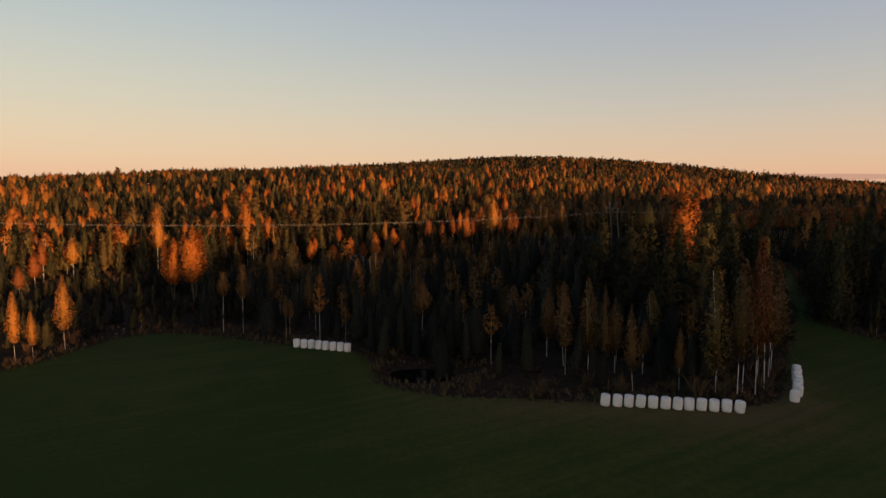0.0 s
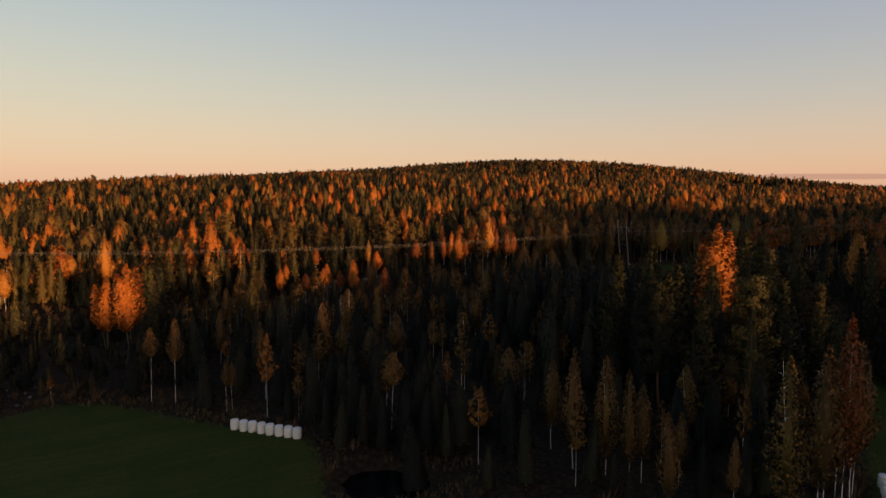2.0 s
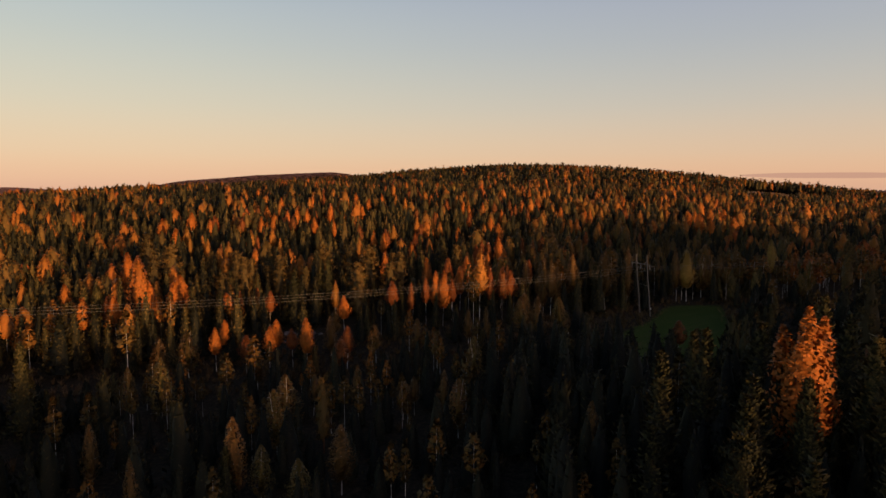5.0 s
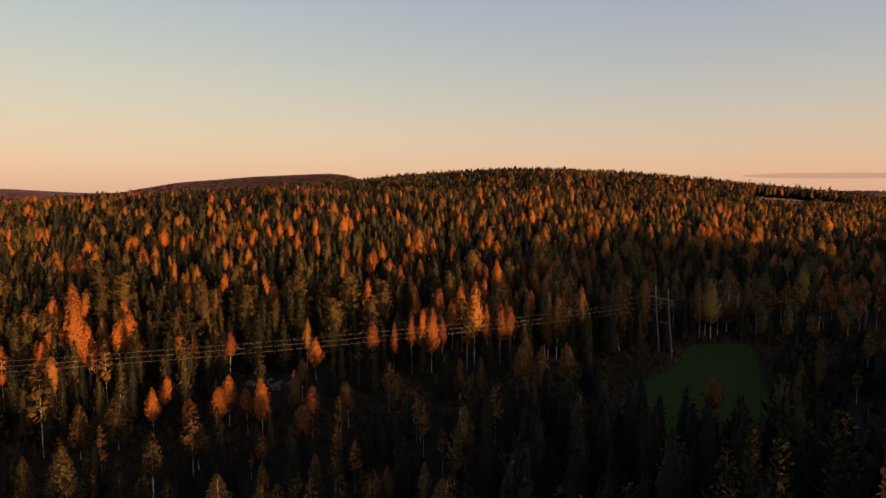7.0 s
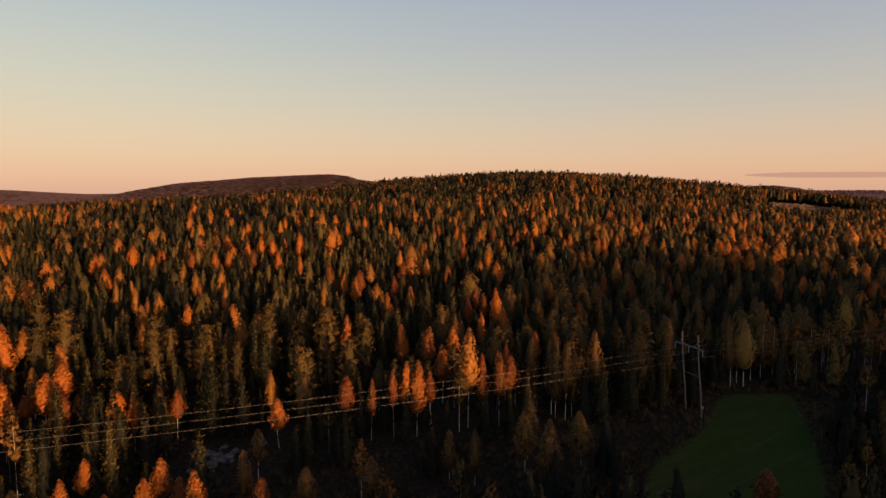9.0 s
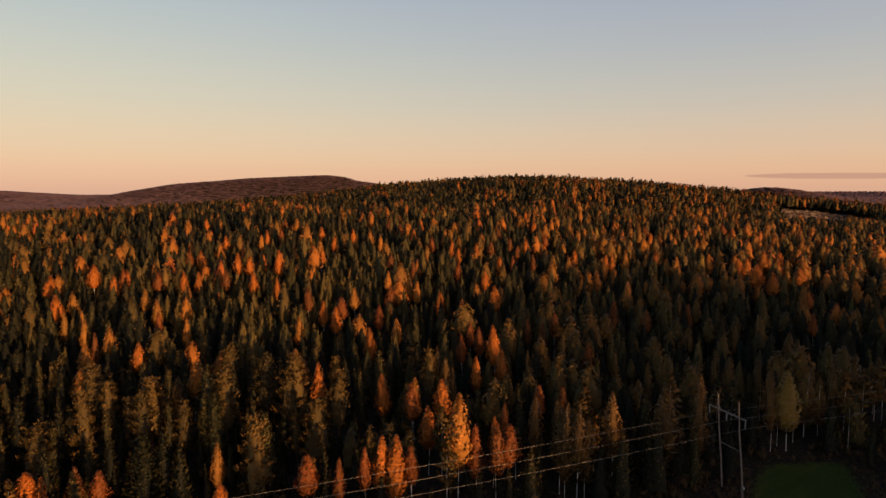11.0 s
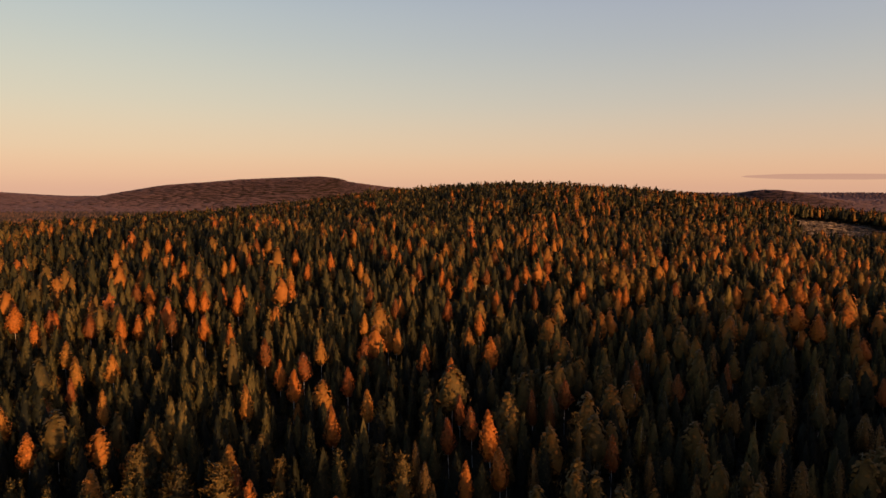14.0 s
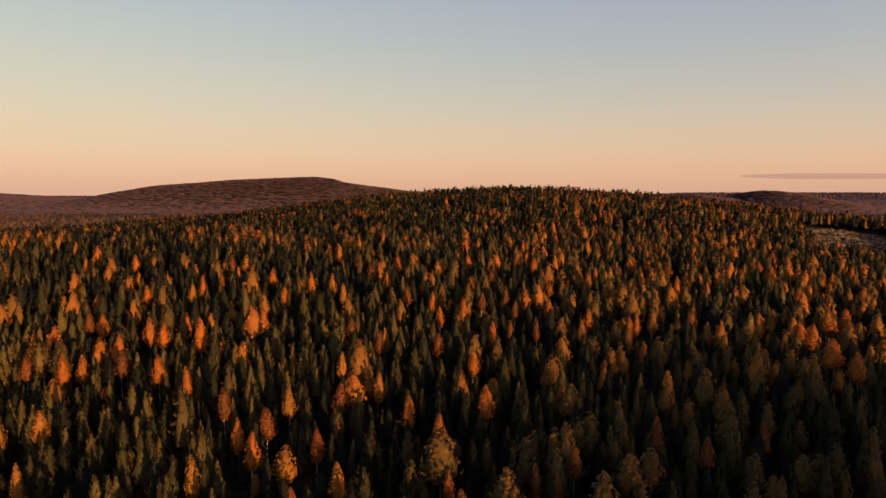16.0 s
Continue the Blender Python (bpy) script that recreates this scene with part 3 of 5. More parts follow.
# placed trees: x, y, height, width of the crown
ORANGE_NEAR = [(-17.7, 173.6, 11.4, 2.4), (-36.1, 176.4, 9, 1.9), (-25.6, 176.6, 9, 2.2), (-94.8, 180.6, 11, 3.4), (-36.2, 181.7, 9, 2),
               (-25.8, 181.9, 9, 2.6), (-65.1, 195.6, 11, 2.5), (-61.1, 199.3, 19.5, 5.7), (-59, 199.3, 13.3, 3), (-14.9, 202.2, 9, 2.5),
               (-39.4, 202.5, 10.3, 1.4), (8.2, 205, 13.7, 2.9), (-55.6, 205.2, 12.9, 4.3), (-43.3, 205.3, 9.3, 3.5), (6.2, 206.2, 13.6, 1.9),
               (-83.9, 208.5, 11, 2.7), (-58.2, 213.7, 12, 4.9), (22.9, 215.1, 11.8, 1.2), (12.7, 219.6, 11.8, 2.5), (-75.8, 224.4, 16, 4.8),
               (15.1, 228.5, 13, 2.7), (4.1, 235, 11.8, 2.5)]
ORANGE_MIDDLE = [(-8.2, 235.7, 14, 2.4), (21.8, 244.5, 11.8, 1.8), (27.6, 248.6, 11.8, 2.5), (-51.1, 254.9, 11.8, 2.6), (26.7, 255.4, 15, 2.9),
                 (-1.6, 265, 11.8, 2.5), (-12.8, 282.4, 11.8, 2.5), (-16.9, 288.1, 11.8, 1.9), (20.4, 290, 11.8, 2.4), (-91.4, 292.9, 11.8, 3.7),
                 (14.3, 297.7, 11.8, 2.3), (30.2, 300.6, 13, 3.6), (-35.1, 312, 11.8, 1.6), (-105.7, 313.3, 11.8, 4.5), (-85.7, 313.4, 11.8, 2.6),
                 (-61.7, 318.1, 11.8, 2.3), (-44.3, 318.5, 11.8, 2.6), (-66.7, 319.2, 11.8, 2.3), (122.5, 322.3, 13, 4.4), (-97.2, 322.4, 13, 4.4),
                 (29.2, 323, 11.8, 2.4), (120.1, 328.7, 14, 5.9)]
ORANGE_SLOPE = [(138.2, 335.3, 11.8, 5), (-40.5, 335.3, 15, 2.9), (-52.3, 340.1, 11.8, 3), (123.6, 343.8, 13, 4.7), (35.3, 343.9, 11.8, 2.3),
                (-57.6, 344.5, 11.8, 3.4), (-71.7, 347.6, 11.8, 2.8), (123.2, 349, 11.8, 4.6), (74.9, 350.1, 11.8, 2.1), (138.6, 350.6, 11.8, 5.8),
                (-29.2, 352.4, 11.8, 2.7), (78.9, 355.6, 11.8, 1.8), (21.6, 357.2, 11.8, 2), (64.9, 357.3, 11.8, 2.8), (137.6, 359.3, 13, 4.7),
                (146.3, 364.2, 11.8, 3.5), (28.6, 366.2, 11.8, 2.8), (54.8, 366.3, 11.8, 2.4), (19.1, 371.7, 11.8, 2.1), (-28.1, 375.7, 11.8, 2.4),
                (-72.3, 375.8, 11.8, 2.7), (49.4, 377.3, 11.8, 3.3)]
ORANGE_HIGH = [(145.5, 387.8, 11.8, 3.5), (-58.9, 388.9, 11.8, 2.1), (-22.9, 394.2, 11.8, 2.4), (3, 395.9, 11.8, 2.4), (-37.5, 397.7, 11.8, 2.8),
               (107.9, 400.6, 11.8, 2.3), (-96.6, 420.8, 11.8, 2.6), (4.8, 424.8, 11.8, 2.7), (59.8, 425.9, 11.8, 3.2), (156.3, 426.1, 11.8, 3.7),
               (60.7, 465.3, 11.8, 3.1), (6, 474, 11.8, 3.8), (143.1, 507.1, 11.8, 4.2)]
GOLDEN_NEAR = [(93, 157, 20.5, 4.6), (-95.6, 164.5, 11, 3.2), (-77.3, 172.7, 17, 3.5), (-56.2, 183.7, 12, 3), (-92.6, 185.4, 11, 2.6), (17.2, 208.3, 18.3, 3.8),
               (-18.3, 209.8, 11, 1.5), (-64.6, 215.6, 10, 2.3), (9.7, 232.6, 11.8, 2.3), (-55.7, 239.7, 11.8, 3.2), (-34.3, 242.9, 11.8, 2.9),
               (-16, 250.4, 11.8, 2.7), (-61.9, 254.1, 11.8, 2.8), (-63.1, 266.1, 11.8, 2.8), (-71.5, 271, 11.8, 1.7), (-47.4, 272.5, 11.8, 1.6),
               (4, 272.6, 11.8, 2), (-20.3, 275.4, 11.8, 2), (-80.5, 278, 11.8, 1.5), (-76.1, 278.8, 11.8, 1.3), (-62.2, 290, 11.8, 2.5),
               (-54.8, 291, 11.8, 2.5), (-88.6, 296, 11.8, 2.6)]
GOLDEN_MIDDLE = [(-69.9, 298.9, 11.8, 2.4), (-10.4, 301.9, 11.8, 2.4), (7.3, 309, 11.8, 2.2), (72.2, 311.9, 11.8, 3), (4.8, 313.2, 11.8, 2.7),
                 (-2.3, 320.9, 11.8, 2), (151.4, 333, 11.8, 3.9), (167.7, 353.9, 11.8, 3.7), (84.6, 358.8, 11.8, 2.4), (-31.9, 365, 13, 2.4),
                 (-82, 365.1, 11.8, 2.9), (-58.7, 378.1, 11.8, 2), (-10, 379.9, 11.8, 2.2), (22.2, 382, 11.8, 1.9), (-15.7, 392.2, 11.8, 2.4),
                 (171.5, 408.6, 11.8, 3.2), (-0.8, 410.8, 11.8, 3), (-113.1, 415.8, 11.8, 2.2), (21.1, 415.8, 11.8, 3), (-53.9, 421, 11.8, 4),
                 (42.1, 423.5, 11.8, 3.4), (110.9, 428.7, 11.8, 3.2)]
GOLDEN_SLOPE = [(178, 437.2, 14, 6.2), (203.7, 441.8, 11.8, 3.6), (171.2, 441.9, 14, 4.9), (132.7, 444.9, 11.8, 3.2), (-36.2, 454.4, 11.8, 4.5),
                (9.7, 465.9, 11.8, 3.7), (73, 483.6, 11.8, 2.8), (166.6, 492.5, 14, 7.5), (162.2, 495.5, 11.8, 5.8)]
RUSTY_NEAR = [(96, 154, 18.5, 4), (-86.3, 129, 9, 2.5), (-92.6, 144, 10, 3.3), (-100.6, 159.8, 10.7, 2.9), (-10.8, 170.2, 8.3, 3.1), (-29.6, 174.4, 8, 2.4),
              (53.9, 176.3, 9, 2.9), (-10.6, 176.3, 9, 2.5), (-21.7, 178.7, 8, 1.8), (-69, 199.6, 10, 2.1), (-35.7, 204.1, 10.8, 1.9),
              (0.4, 204.4, 11.2, 1.2), (-52.5, 204.5, 9.7, 3.3), (-4, 204.7, 11.7, 2.7), (-33.2, 205, 9.8, 2.1), (4.2, 205.2, 12.2, 1.3),
              (10.7, 207, 11.4, 1.7), (19.9, 207.9, 13.8, 1.7), (22.8, 209.1, 13.4, 2.1), (24.6, 210.7, 12.3, 2.9), (25, 220, 11.8, 1.2),
              (36.1, 226.9, 11.8, 1.7), (9.8, 227.1, 13, 2.3)]
RUSTY_MIDDLE = [(31.9, 228, 11.8, 1.9), (-12.8, 244, 11.8, 2), (46.4, 253.2, 11.8, 1.9), (19.6, 259.8, 11.8, 1.9), (-63.9, 261.5, 11.8, 1.4),
                (24, 264.7, 11.8, 2.1), (39.1, 269, 11.8, 1.7), (21.9, 270, 11.8, 1.5), (36.2, 271.9, 11.8, 1.7), (43.5, 277.8, 11.8, 2.6),
                (-56.9, 278.2, 11.8, 1.3), (111, 280.4, 11.8, 1.7), (68, 281.4, 11.8, 2.1), (-1.6, 284.1, 11.8, 2), (81.2, 287.5, 11.8, 1.7),
                (61.3, 289, 11.8, 2.5), (-12.6, 292.5, 11.8, 3.1), (-23.6, 301.5, 11.8, 2.7), (-0.6, 303.6, 11.8, 2.9), (-74.4, 318, 11.8, 2.9),
                (-54.3, 321.2, 11.8, 3), (-87.1, 321.9, 11.8, 2.3)]
RUSTY_SLOPE = [(20.6, 334.4, 11.8, 2.3), (5.5, 335.1, 11.8, 2.2), (40.6, 345.6, 11.8, 1.7), (-3, 346, 11.8, 2.6), (48.4, 348.4, 11.8, 1.7),
               (-76.5, 349.1, 11.8, 2.4), (96.4, 359.7, 11.8, 2.9), (44.1, 364.3, 11.8, 1.9), (34.7, 372.8, 11.8, 2.5), (10.8, 377.8, 11.8, 2.4),
               (42.9, 380.2, 11.8, 1.9), (153.7, 385.1, 11.8, 2.9), (58.8, 389, 11.8, 3.1), (-54.5, 392.9, 11.8, 1.8), (94.3, 397.1, 11.8, 2),
               (40.7, 403.6, 11.8, 2.5), (-3.9, 405.8, 11.8, 4.2), (59.8, 405.8, 11.8, 2.7), (134.3, 407.2, 11.8, 2.3), (-59.4, 420.9, 11.8, 2.9),
               (-10.1, 423.5, 11.8, 2.9), (112.5, 423.5, 11.8, 4.5)]
RUSTY_HIGH = [(156.1, 437.5, 11.8, 4.3)]
BROWN_NEAR = [(36, 74.8, 16.9, 3.4), (37.2, 76, 15.5, 3.0), (40.6, 77.4, 16.6, 3.3), (42.2, 79.6, 15.4, 3.2), (44.6, 83.5, 15.2, 3.2), (23.9, 76.7, 10.5, 2.1), (29.8, 77.1, 7.9, 1.4), (41.6, 81.1, 14.9, 2.5),
              (27.4, 83.9, 7.8, 1.7), (22.6, 84.6, 12.2, 2.1), (23.8, 84.6, 10.6, 2.1), (17.5, 88.1, 12.3, 2.8), (16.1, 93.8, 10.6, 2.6),
              (41, 102.8, 8.6, 3.2), (12.4, 106.3, 9, 3.4), (-25.1, 119.9, 9.9, 1.9), (-16.7, 127.6, 11.3, 3.4), (-35.1, 130, 9.5, 2.3),
              (-4.6, 130.3, 9, 3.7), (26.3, 131.1, 11.1, 2.8), (8, 150.4, 9, 2.3), (1.7, 152.4, 7.1, 2.6), (-5.7, 153.1, 9, 2.2),
              (3.4, 154.1, 6.7, 2.1), (-12.9, 154.9, 6.9, 2)]
BROWN_MIDDLE = [(18.3, 159.4, 6.1, 2.1), (-25.4, 167.1, 7.4, 3.7), (-44.2, 169.9, 9, 2.9), (-5.4, 180.7, 8, 2.7), (3, 182.3, 8.6, 2.6),
                (-14.9, 183.8, 9, 2.2), (27.9, 185, 11.9, 3.2), (17.4, 189, 8.8, 1.5), (13.7, 190.6, 8, 2), (-15.7, 192.6, 8, 2.4),
                (26.2, 196.2, 10, 3.8), (34.9, 210.1, 14.8, 2.6), (33.2, 210.7, 15.5, 2), (36.2, 210.8, 13, 2.4), (87.3, 211.5, 5.2, 1.4),
                (32.8, 212.7, 14.1, 2.5), (41, 213.5, 15.8, 2.7), (49.9, 215.4, 15.7, 5.5), (56.3, 218.6, 16.4, 2.4), (29.9, 219.3, 13, 2.6),
                (34, 220.9, 11.8, 1.7), (72.2, 226.5, 15.2, 2.3)]
BROWN_SLOPE = [(54.7, 228.3, 13, 3.4), (87, 234.3, 14.8, 2.7), (-34.7, 235.8, 11.8, 2.4), (92.9, 236.6, 15.1, 3), (17.1, 237.4, 11.8, 1.4),
               (84.9, 238, 11.8, 2.3), (90.7, 238.3, 12.1, 2.3), (95.4, 238.7, 12.1, 2.5), (54.9, 239.5, 11.8, 1.7), (64.4, 240.8, 11.8, 2.1),
               (72.6, 243.7, 11.8, 3), (78.5, 243.9, 11.8, 1.9), (15.4, 244.2, 11.8, 1.9), (102.9, 245.3, 12, 2.5), (104.9, 245.4, 9.1, 2.4),
               (109.5, 245.7, 10.7, 2.4), (50.5, 246, 11.8, 1.3), (32.6, 247.6, 11.8, 1.3), (71.2, 247.7, 11.8, 1.8), (14.2, 250.9, 11.8, 1.4),
               (94, 257.8, 11.8, 2), (94.7, 262.8, 11.8, 2.8)]
BROWN_HIGH = [(74.1, 268.3, 11.8, 1.9), (86.2, 271.4, 11.8, 2.2), (82.4, 298.3, 11.8, 2.1), (92.9, 328.3, 11.8, 2.6)]
OLIVE_NEAR = [(33.6, 75.4, 15.8, 3.4), (20.7, 86.8, 12.8, 3), (31.4, 92.5, 10.1, 3.2), (-8, 123.2, 8, 3.5), (-13.7, 127.5, 7.7, 3.2),
              (-15.1, 140.4, 10, 3.8), (-14.9, 146.3, 10, 4.7), (10.2, 146.4, 9, 3.8), (-36, 151.9, 11, 4.3), (13.7, 152.4, 4.8, 3.1),
              (-41.6, 153.1, 9, 2.7), (13.6, 165, 10, 3.1), (-40.3, 173.5, 9, 4.6), (33.8, 191.9, 10, 3.1), (25.3, 192.3, 10, 3.1),
              (106, 226.1, 9, 3.6), (50, 229.5, 11.8, 2.8), (111, 231.1, 11.8, 3.2), (81.6, 232.8, 12.6, 4.1), (84.5, 233.4, 11.3, 2.4),
              (93.8, 246, 11.8, 3), (53.1, 259.7, 11.8, 2)]
OLIVE_MIDDLE = [(95.8, 277.7, 11.8, 1.5)]
YELLOW = [(75, 226.6, 14.6, 4.9), (108.4, 246.5, 15.8, 4), (113.2, 357.2, 11.8, 3), (87.3, 414.3, 11.8, 3), (16.7, 470, 11.8, 3.4)]
BARE_STEMMED = [(-2.9, 97.9, 10.7, 2.9), (-26.5, 107.6, 7.4, 1.4), (-26.1, 108.7, 6.6, 1.4), (-34.9, 110.8, 12.4, 2.3), (-38.7, 111.5, 10.9, 2.3)]
RED_TOPPED = [(38.4, 75.2, 19.5, 3.0)]
FIELD_EDGE = [(-62.4, 91.5, 10.6, 2.1), (-61.4, 94.1, 7.2, 1.7), (-59.7, 99.3, 11.6, 3)]
SPRUCE = [(40.0, 131.0, 21), (40.2, 118.5, 19), (64.0, 147.0, 21.5), (62.5, 138.0, 21), (60.0, 129.0, 20.5), (50.5, 107.0, 18.5), (32.1, 123.8, 20), (45.0, 118.0, 19),
          (55.0, 120.0, 19), (36.5, 113.0, 19), (52.0, 141.0, 19), (42.5, 140.0, 18), (58.0, 112.0, 17), (66.5, 125.0, 17), (46.0, 106.0, 17), (38.5, 105.0, 16), (57.0, 134.0, 19),
          (46.5, 125.0, 19.5), (28.0, 114.0, 16), (68.0, 134.0, 18), (41.0, 122.0, 18), (57.5, 108.5, 11), (60.0, 114.0, 11.5), (63.0, 119.0, 11.5), (54.0, 101.5, 10.5), (66.0, 124.0, 12), (-54.7, 147.8, 15), (-71.6, 201.3, 13), (53.5, 100.0, 14), (33.5, 96.5, 14),
          (-27.9, 208.0, 14), (-21.5, 218.8, 16), (-12.3, 214.5, 14), (-23.7, 221.1, 15), (79.1, 124.0, 17), (73.0, 118.2, 16), (-17.0, 125.0, 9)]
TALL_SPRUCE = [(73, 115, 19.5, 5), (78, 120, 18, 5), (84, 116, 20, 5.5), (90, 123, 19, 5), (97, 120, 20, 5.5), (80, 127, 19, 5), (87, 131, 20, 5), (95, 130, 19, 5), (103, 127, 20, 5),
               (84, 139, 19, 5), (92, 140, 20, 5), (101, 138, 19, 5), (88, 148, 18, 5), (98, 149, 19, 5), (109, 134, 20, 5.5), (112, 146, 19, 5), (106, 158, 18, 5), (131, 193, 21, 7)]
PINE = [(-195.3, 386.3, 16.5, 5), (118.8, 227.1, 17.5, 3.5), (-76.0, 236.0, 19, 5), (90.3, 175.6, 19, 4.5)]
TALL_PINE = [(40.0, 96.0, 19.5, 5.2), (31.9, 102.8, 18, 4.4)]
HILL_PINE = [(-23.7, 230.5, 15, 4.5), (-35.3, 223, 14, 3.7), (-17.9, 236.6, 15, 5.3), (-12.2, 229.3, 14, 4.1), (-43.6, 221.2, 15, 3.6), (-44.8, 230.5, 13, 3.1), (-28.7, 223.5, 12, 2.7), (-67.1, 229.9, 17, 7.1), (-69.7, 224.6, 15, 4.3), (-50.7, 235.9, 14, 4.5), (-36.7, 229.1, 14, 4.5), (-47.6, 214.3, 12, 5.3), (-3.8, 231.3, 14, 3.6), (-12.7, 237.5, 15, 5.8), (-12.3, 209.7, 15, 4.6), (-5.9, 220.7, 13, 4.9)]
HILL_SPRUCE = [(-26.5, 242.3, 12, 2.5), (1.9, 249.4, 12, 3.5), (6.8, 267.7, 12, 3.6), (-0.6, 238.4, 12, 1.9), (-26.4, 228.5, 17, 4.7), (-29.6, 209.7, 12, 5.1), (-35.8, 213.7, 11, 2.3), (-35, 182.1, 8, 2.9), (-28.4, 183.1, 8, 1.7), (-79.8, 209.4, 11, 4.5), (41.2, 152.9, 10, 2.5), (54.5, 156.4, 12, 3.6), (43.9, 134.1, 12, 2.9), (48.1, 132.9, 12, 2.5), (31.3, 151.9, 9, 3), (42.1, 142.3, 10, 2.6), (-80.6, 145.5, 9, 3.1), (-105.7, 160.1, 10, 3.1), (-65, 174.4, 13, 6.3)]
ASPEN = [(47.8, 123.2, 24.3, 6.2), (-51.6, 132.0, 17.2, 5.0), (-57.0, 134.5, 14.6, 4.2)]



def birch_kinds(mat, label, forms, leaves=850, size=0.0165, name="birch", full=0.8):
    return [tree_kind(name, birch_near(seed, low, 0.15, leaves, size, False, full), mat, m_birch_bark, label, "tree", "birches of the forest") for seed, low in forms]


orange = birch_kinds(m_orange, "slender birch with glowing orange autumn leaves", ((1, 0.38), (2, 0.33), (3, 0.44), (4, 0.40)))
golden = birch_kinds(m_golden, "birch with golden yellow-orange leaves in low sun", ((5, 0.38), (6, 0.33), (7, 0.43)))
rusty = birch_kinds(m_rusty, "birch with rust-red leaves among spruces", ((8, 0.44), (9, 0.48), (10, 0.40)))
brown = birch_kinds(m_brown_shaded, "birch with a pale stem, its brown leaves dulled as in shade", ((11, 0.26), (12, 0.36), (13, 0.20)), 1300, 0.0125, full=0.5)
stemmed = birch_kinds(m_brown_shaded, "tall birch with a long bare white stem at the field edge", ((101, 0.62), (102, 0.50)), 1200, 0.0130, full=0.4)
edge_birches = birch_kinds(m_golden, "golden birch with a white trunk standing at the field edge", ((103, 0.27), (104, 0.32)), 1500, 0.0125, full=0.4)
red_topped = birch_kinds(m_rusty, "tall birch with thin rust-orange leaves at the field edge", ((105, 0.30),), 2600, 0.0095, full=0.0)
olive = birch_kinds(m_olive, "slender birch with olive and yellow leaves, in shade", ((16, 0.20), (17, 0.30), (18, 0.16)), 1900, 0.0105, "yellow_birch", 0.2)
yellow = birch_kinds(m_yellow, "birch with bright yellow leaves", ((19, 0.28), (20, 0.36)), 1300, 0.013, "yellow_birch")
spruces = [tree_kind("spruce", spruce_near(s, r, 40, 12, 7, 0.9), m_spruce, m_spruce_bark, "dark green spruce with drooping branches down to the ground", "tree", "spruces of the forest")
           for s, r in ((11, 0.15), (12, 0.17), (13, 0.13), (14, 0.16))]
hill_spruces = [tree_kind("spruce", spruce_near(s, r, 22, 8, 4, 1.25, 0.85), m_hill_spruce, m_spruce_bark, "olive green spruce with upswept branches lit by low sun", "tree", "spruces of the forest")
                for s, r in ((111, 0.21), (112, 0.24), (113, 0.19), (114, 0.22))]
young = [tree_kind("young_spruce", spruce_near(s, r, 15, 6, 4, 1.1, 0.65), m_young_shaded, m_spruce_bark, "young spruce in the undergrowth, shade put into its needle colour", "tree", "young spruces before the power line")
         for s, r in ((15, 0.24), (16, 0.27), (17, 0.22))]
pines = [tree_kind("pine", pine_near(s, lo), m_pine, m_pine_bark, "tall pine with a bare reddish trunk and clumped crown", "tree", "pines of the forest")
         for s, lo in ((21, 0.22), (22, 0.17), (23, 0.30))]
tall_pines = [tree_kind("pine", pine_near(s, lo, 0.17, 30, 300, 0.017, 0.2), m_spruce, m_pine_bark, "tall old pine with a bare reddish trunk, in shade", "tree", "pines of the forest")
              for s, lo in ((24, 0.26), (25, 0.32))]
aspens = [tree_kind("aspen", aspen_near(s), m_aspen, m_aspen_bark, "broad aspen with glowing orange autumn leaves", "tree", "orange aspens")
          for s in (31, 32)]
KINDS = {k: (forms, [False] * len(forms)) for k, forms in (
    ("orange", orange), ("golden", golden), ("rusty", rusty), ("brown", brown), ("stemmed", stemmed), ("edge", edge_birches), ("red_topped", red_topped), ("olive", olive), ("yellow", yellow),
    ("spruce", spruces), ("hill_spruce", hill_spruces), ("young_spruce", young), ("pine", pines), ("tall_pine", tall_pines), ("aspen", aspens))}
rng = np.random.RandomState(7)
taken, counts = [], dict.fromkeys(KINDS, 0)
for kind, lists in (
        ("orange", (ORANGE_NEAR, ORANGE_MIDDLE, ORANGE_SLOPE, ORANGE_HIGH,)),
        ("golden", (GOLDEN_NEAR, GOLDEN_MIDDLE, GOLDEN_SLOPE,)),
        ("rusty", (RUSTY_NEAR, RUSTY_MIDDLE, RUSTY_SLOPE, RUSTY_HIGH,)),
        ("brown", (BROWN_NEAR, BROWN_MIDDLE, BROWN_SLOPE, BROWN_HIGH,)),
        ("olive", (OLIVE_NEAR, OLIVE_MIDDLE,)),
        ("yellow", (YELLOW,)),
        ("stemmed", (BARE_STEMMED,)),
        ("edge", (FIELD_EDGE,)), ("red_topped", (RED_TOPPED,)),
        ("spruce", (SPRUCE, TALL_SPRUCE)), ("hill_spruce", (HILL_SPRUCE,)), ("pine", (PINE, HILL_PINE)), ("tall_pine", (TALL_PINE,)), ("aspen", (ASPEN,))):
    for row in itertools.chain(*lists):
        plant(*KINDS[kind], *row[:3], rng, 1.3, row[3] if len(row) > 3 else None)
        taken.append(row[:2])
        counts[kind] += 1
for x, y, h in ((-8.5, 93.5, 7), (-6.0, 95.0, 8), (-3.5, 93.8, 7.5), (-1.0, 94.5, 8.5), (1.5, 93.0, 8), (3.8, 91.0, 7), (-10.5, 96, 8), (-4.5, 97.5, 10), (0.5, 97.5, 9.5), (5.5, 93.5, 9), (-7.5, 99.0, 10), (2.8, 96.0, 10)):
    plant(*KINDS["young_spruce"], x, y, h, rng)
    taken.append((x, y))
    counts["young_spruce"] += 1
taken = np.array(taken)

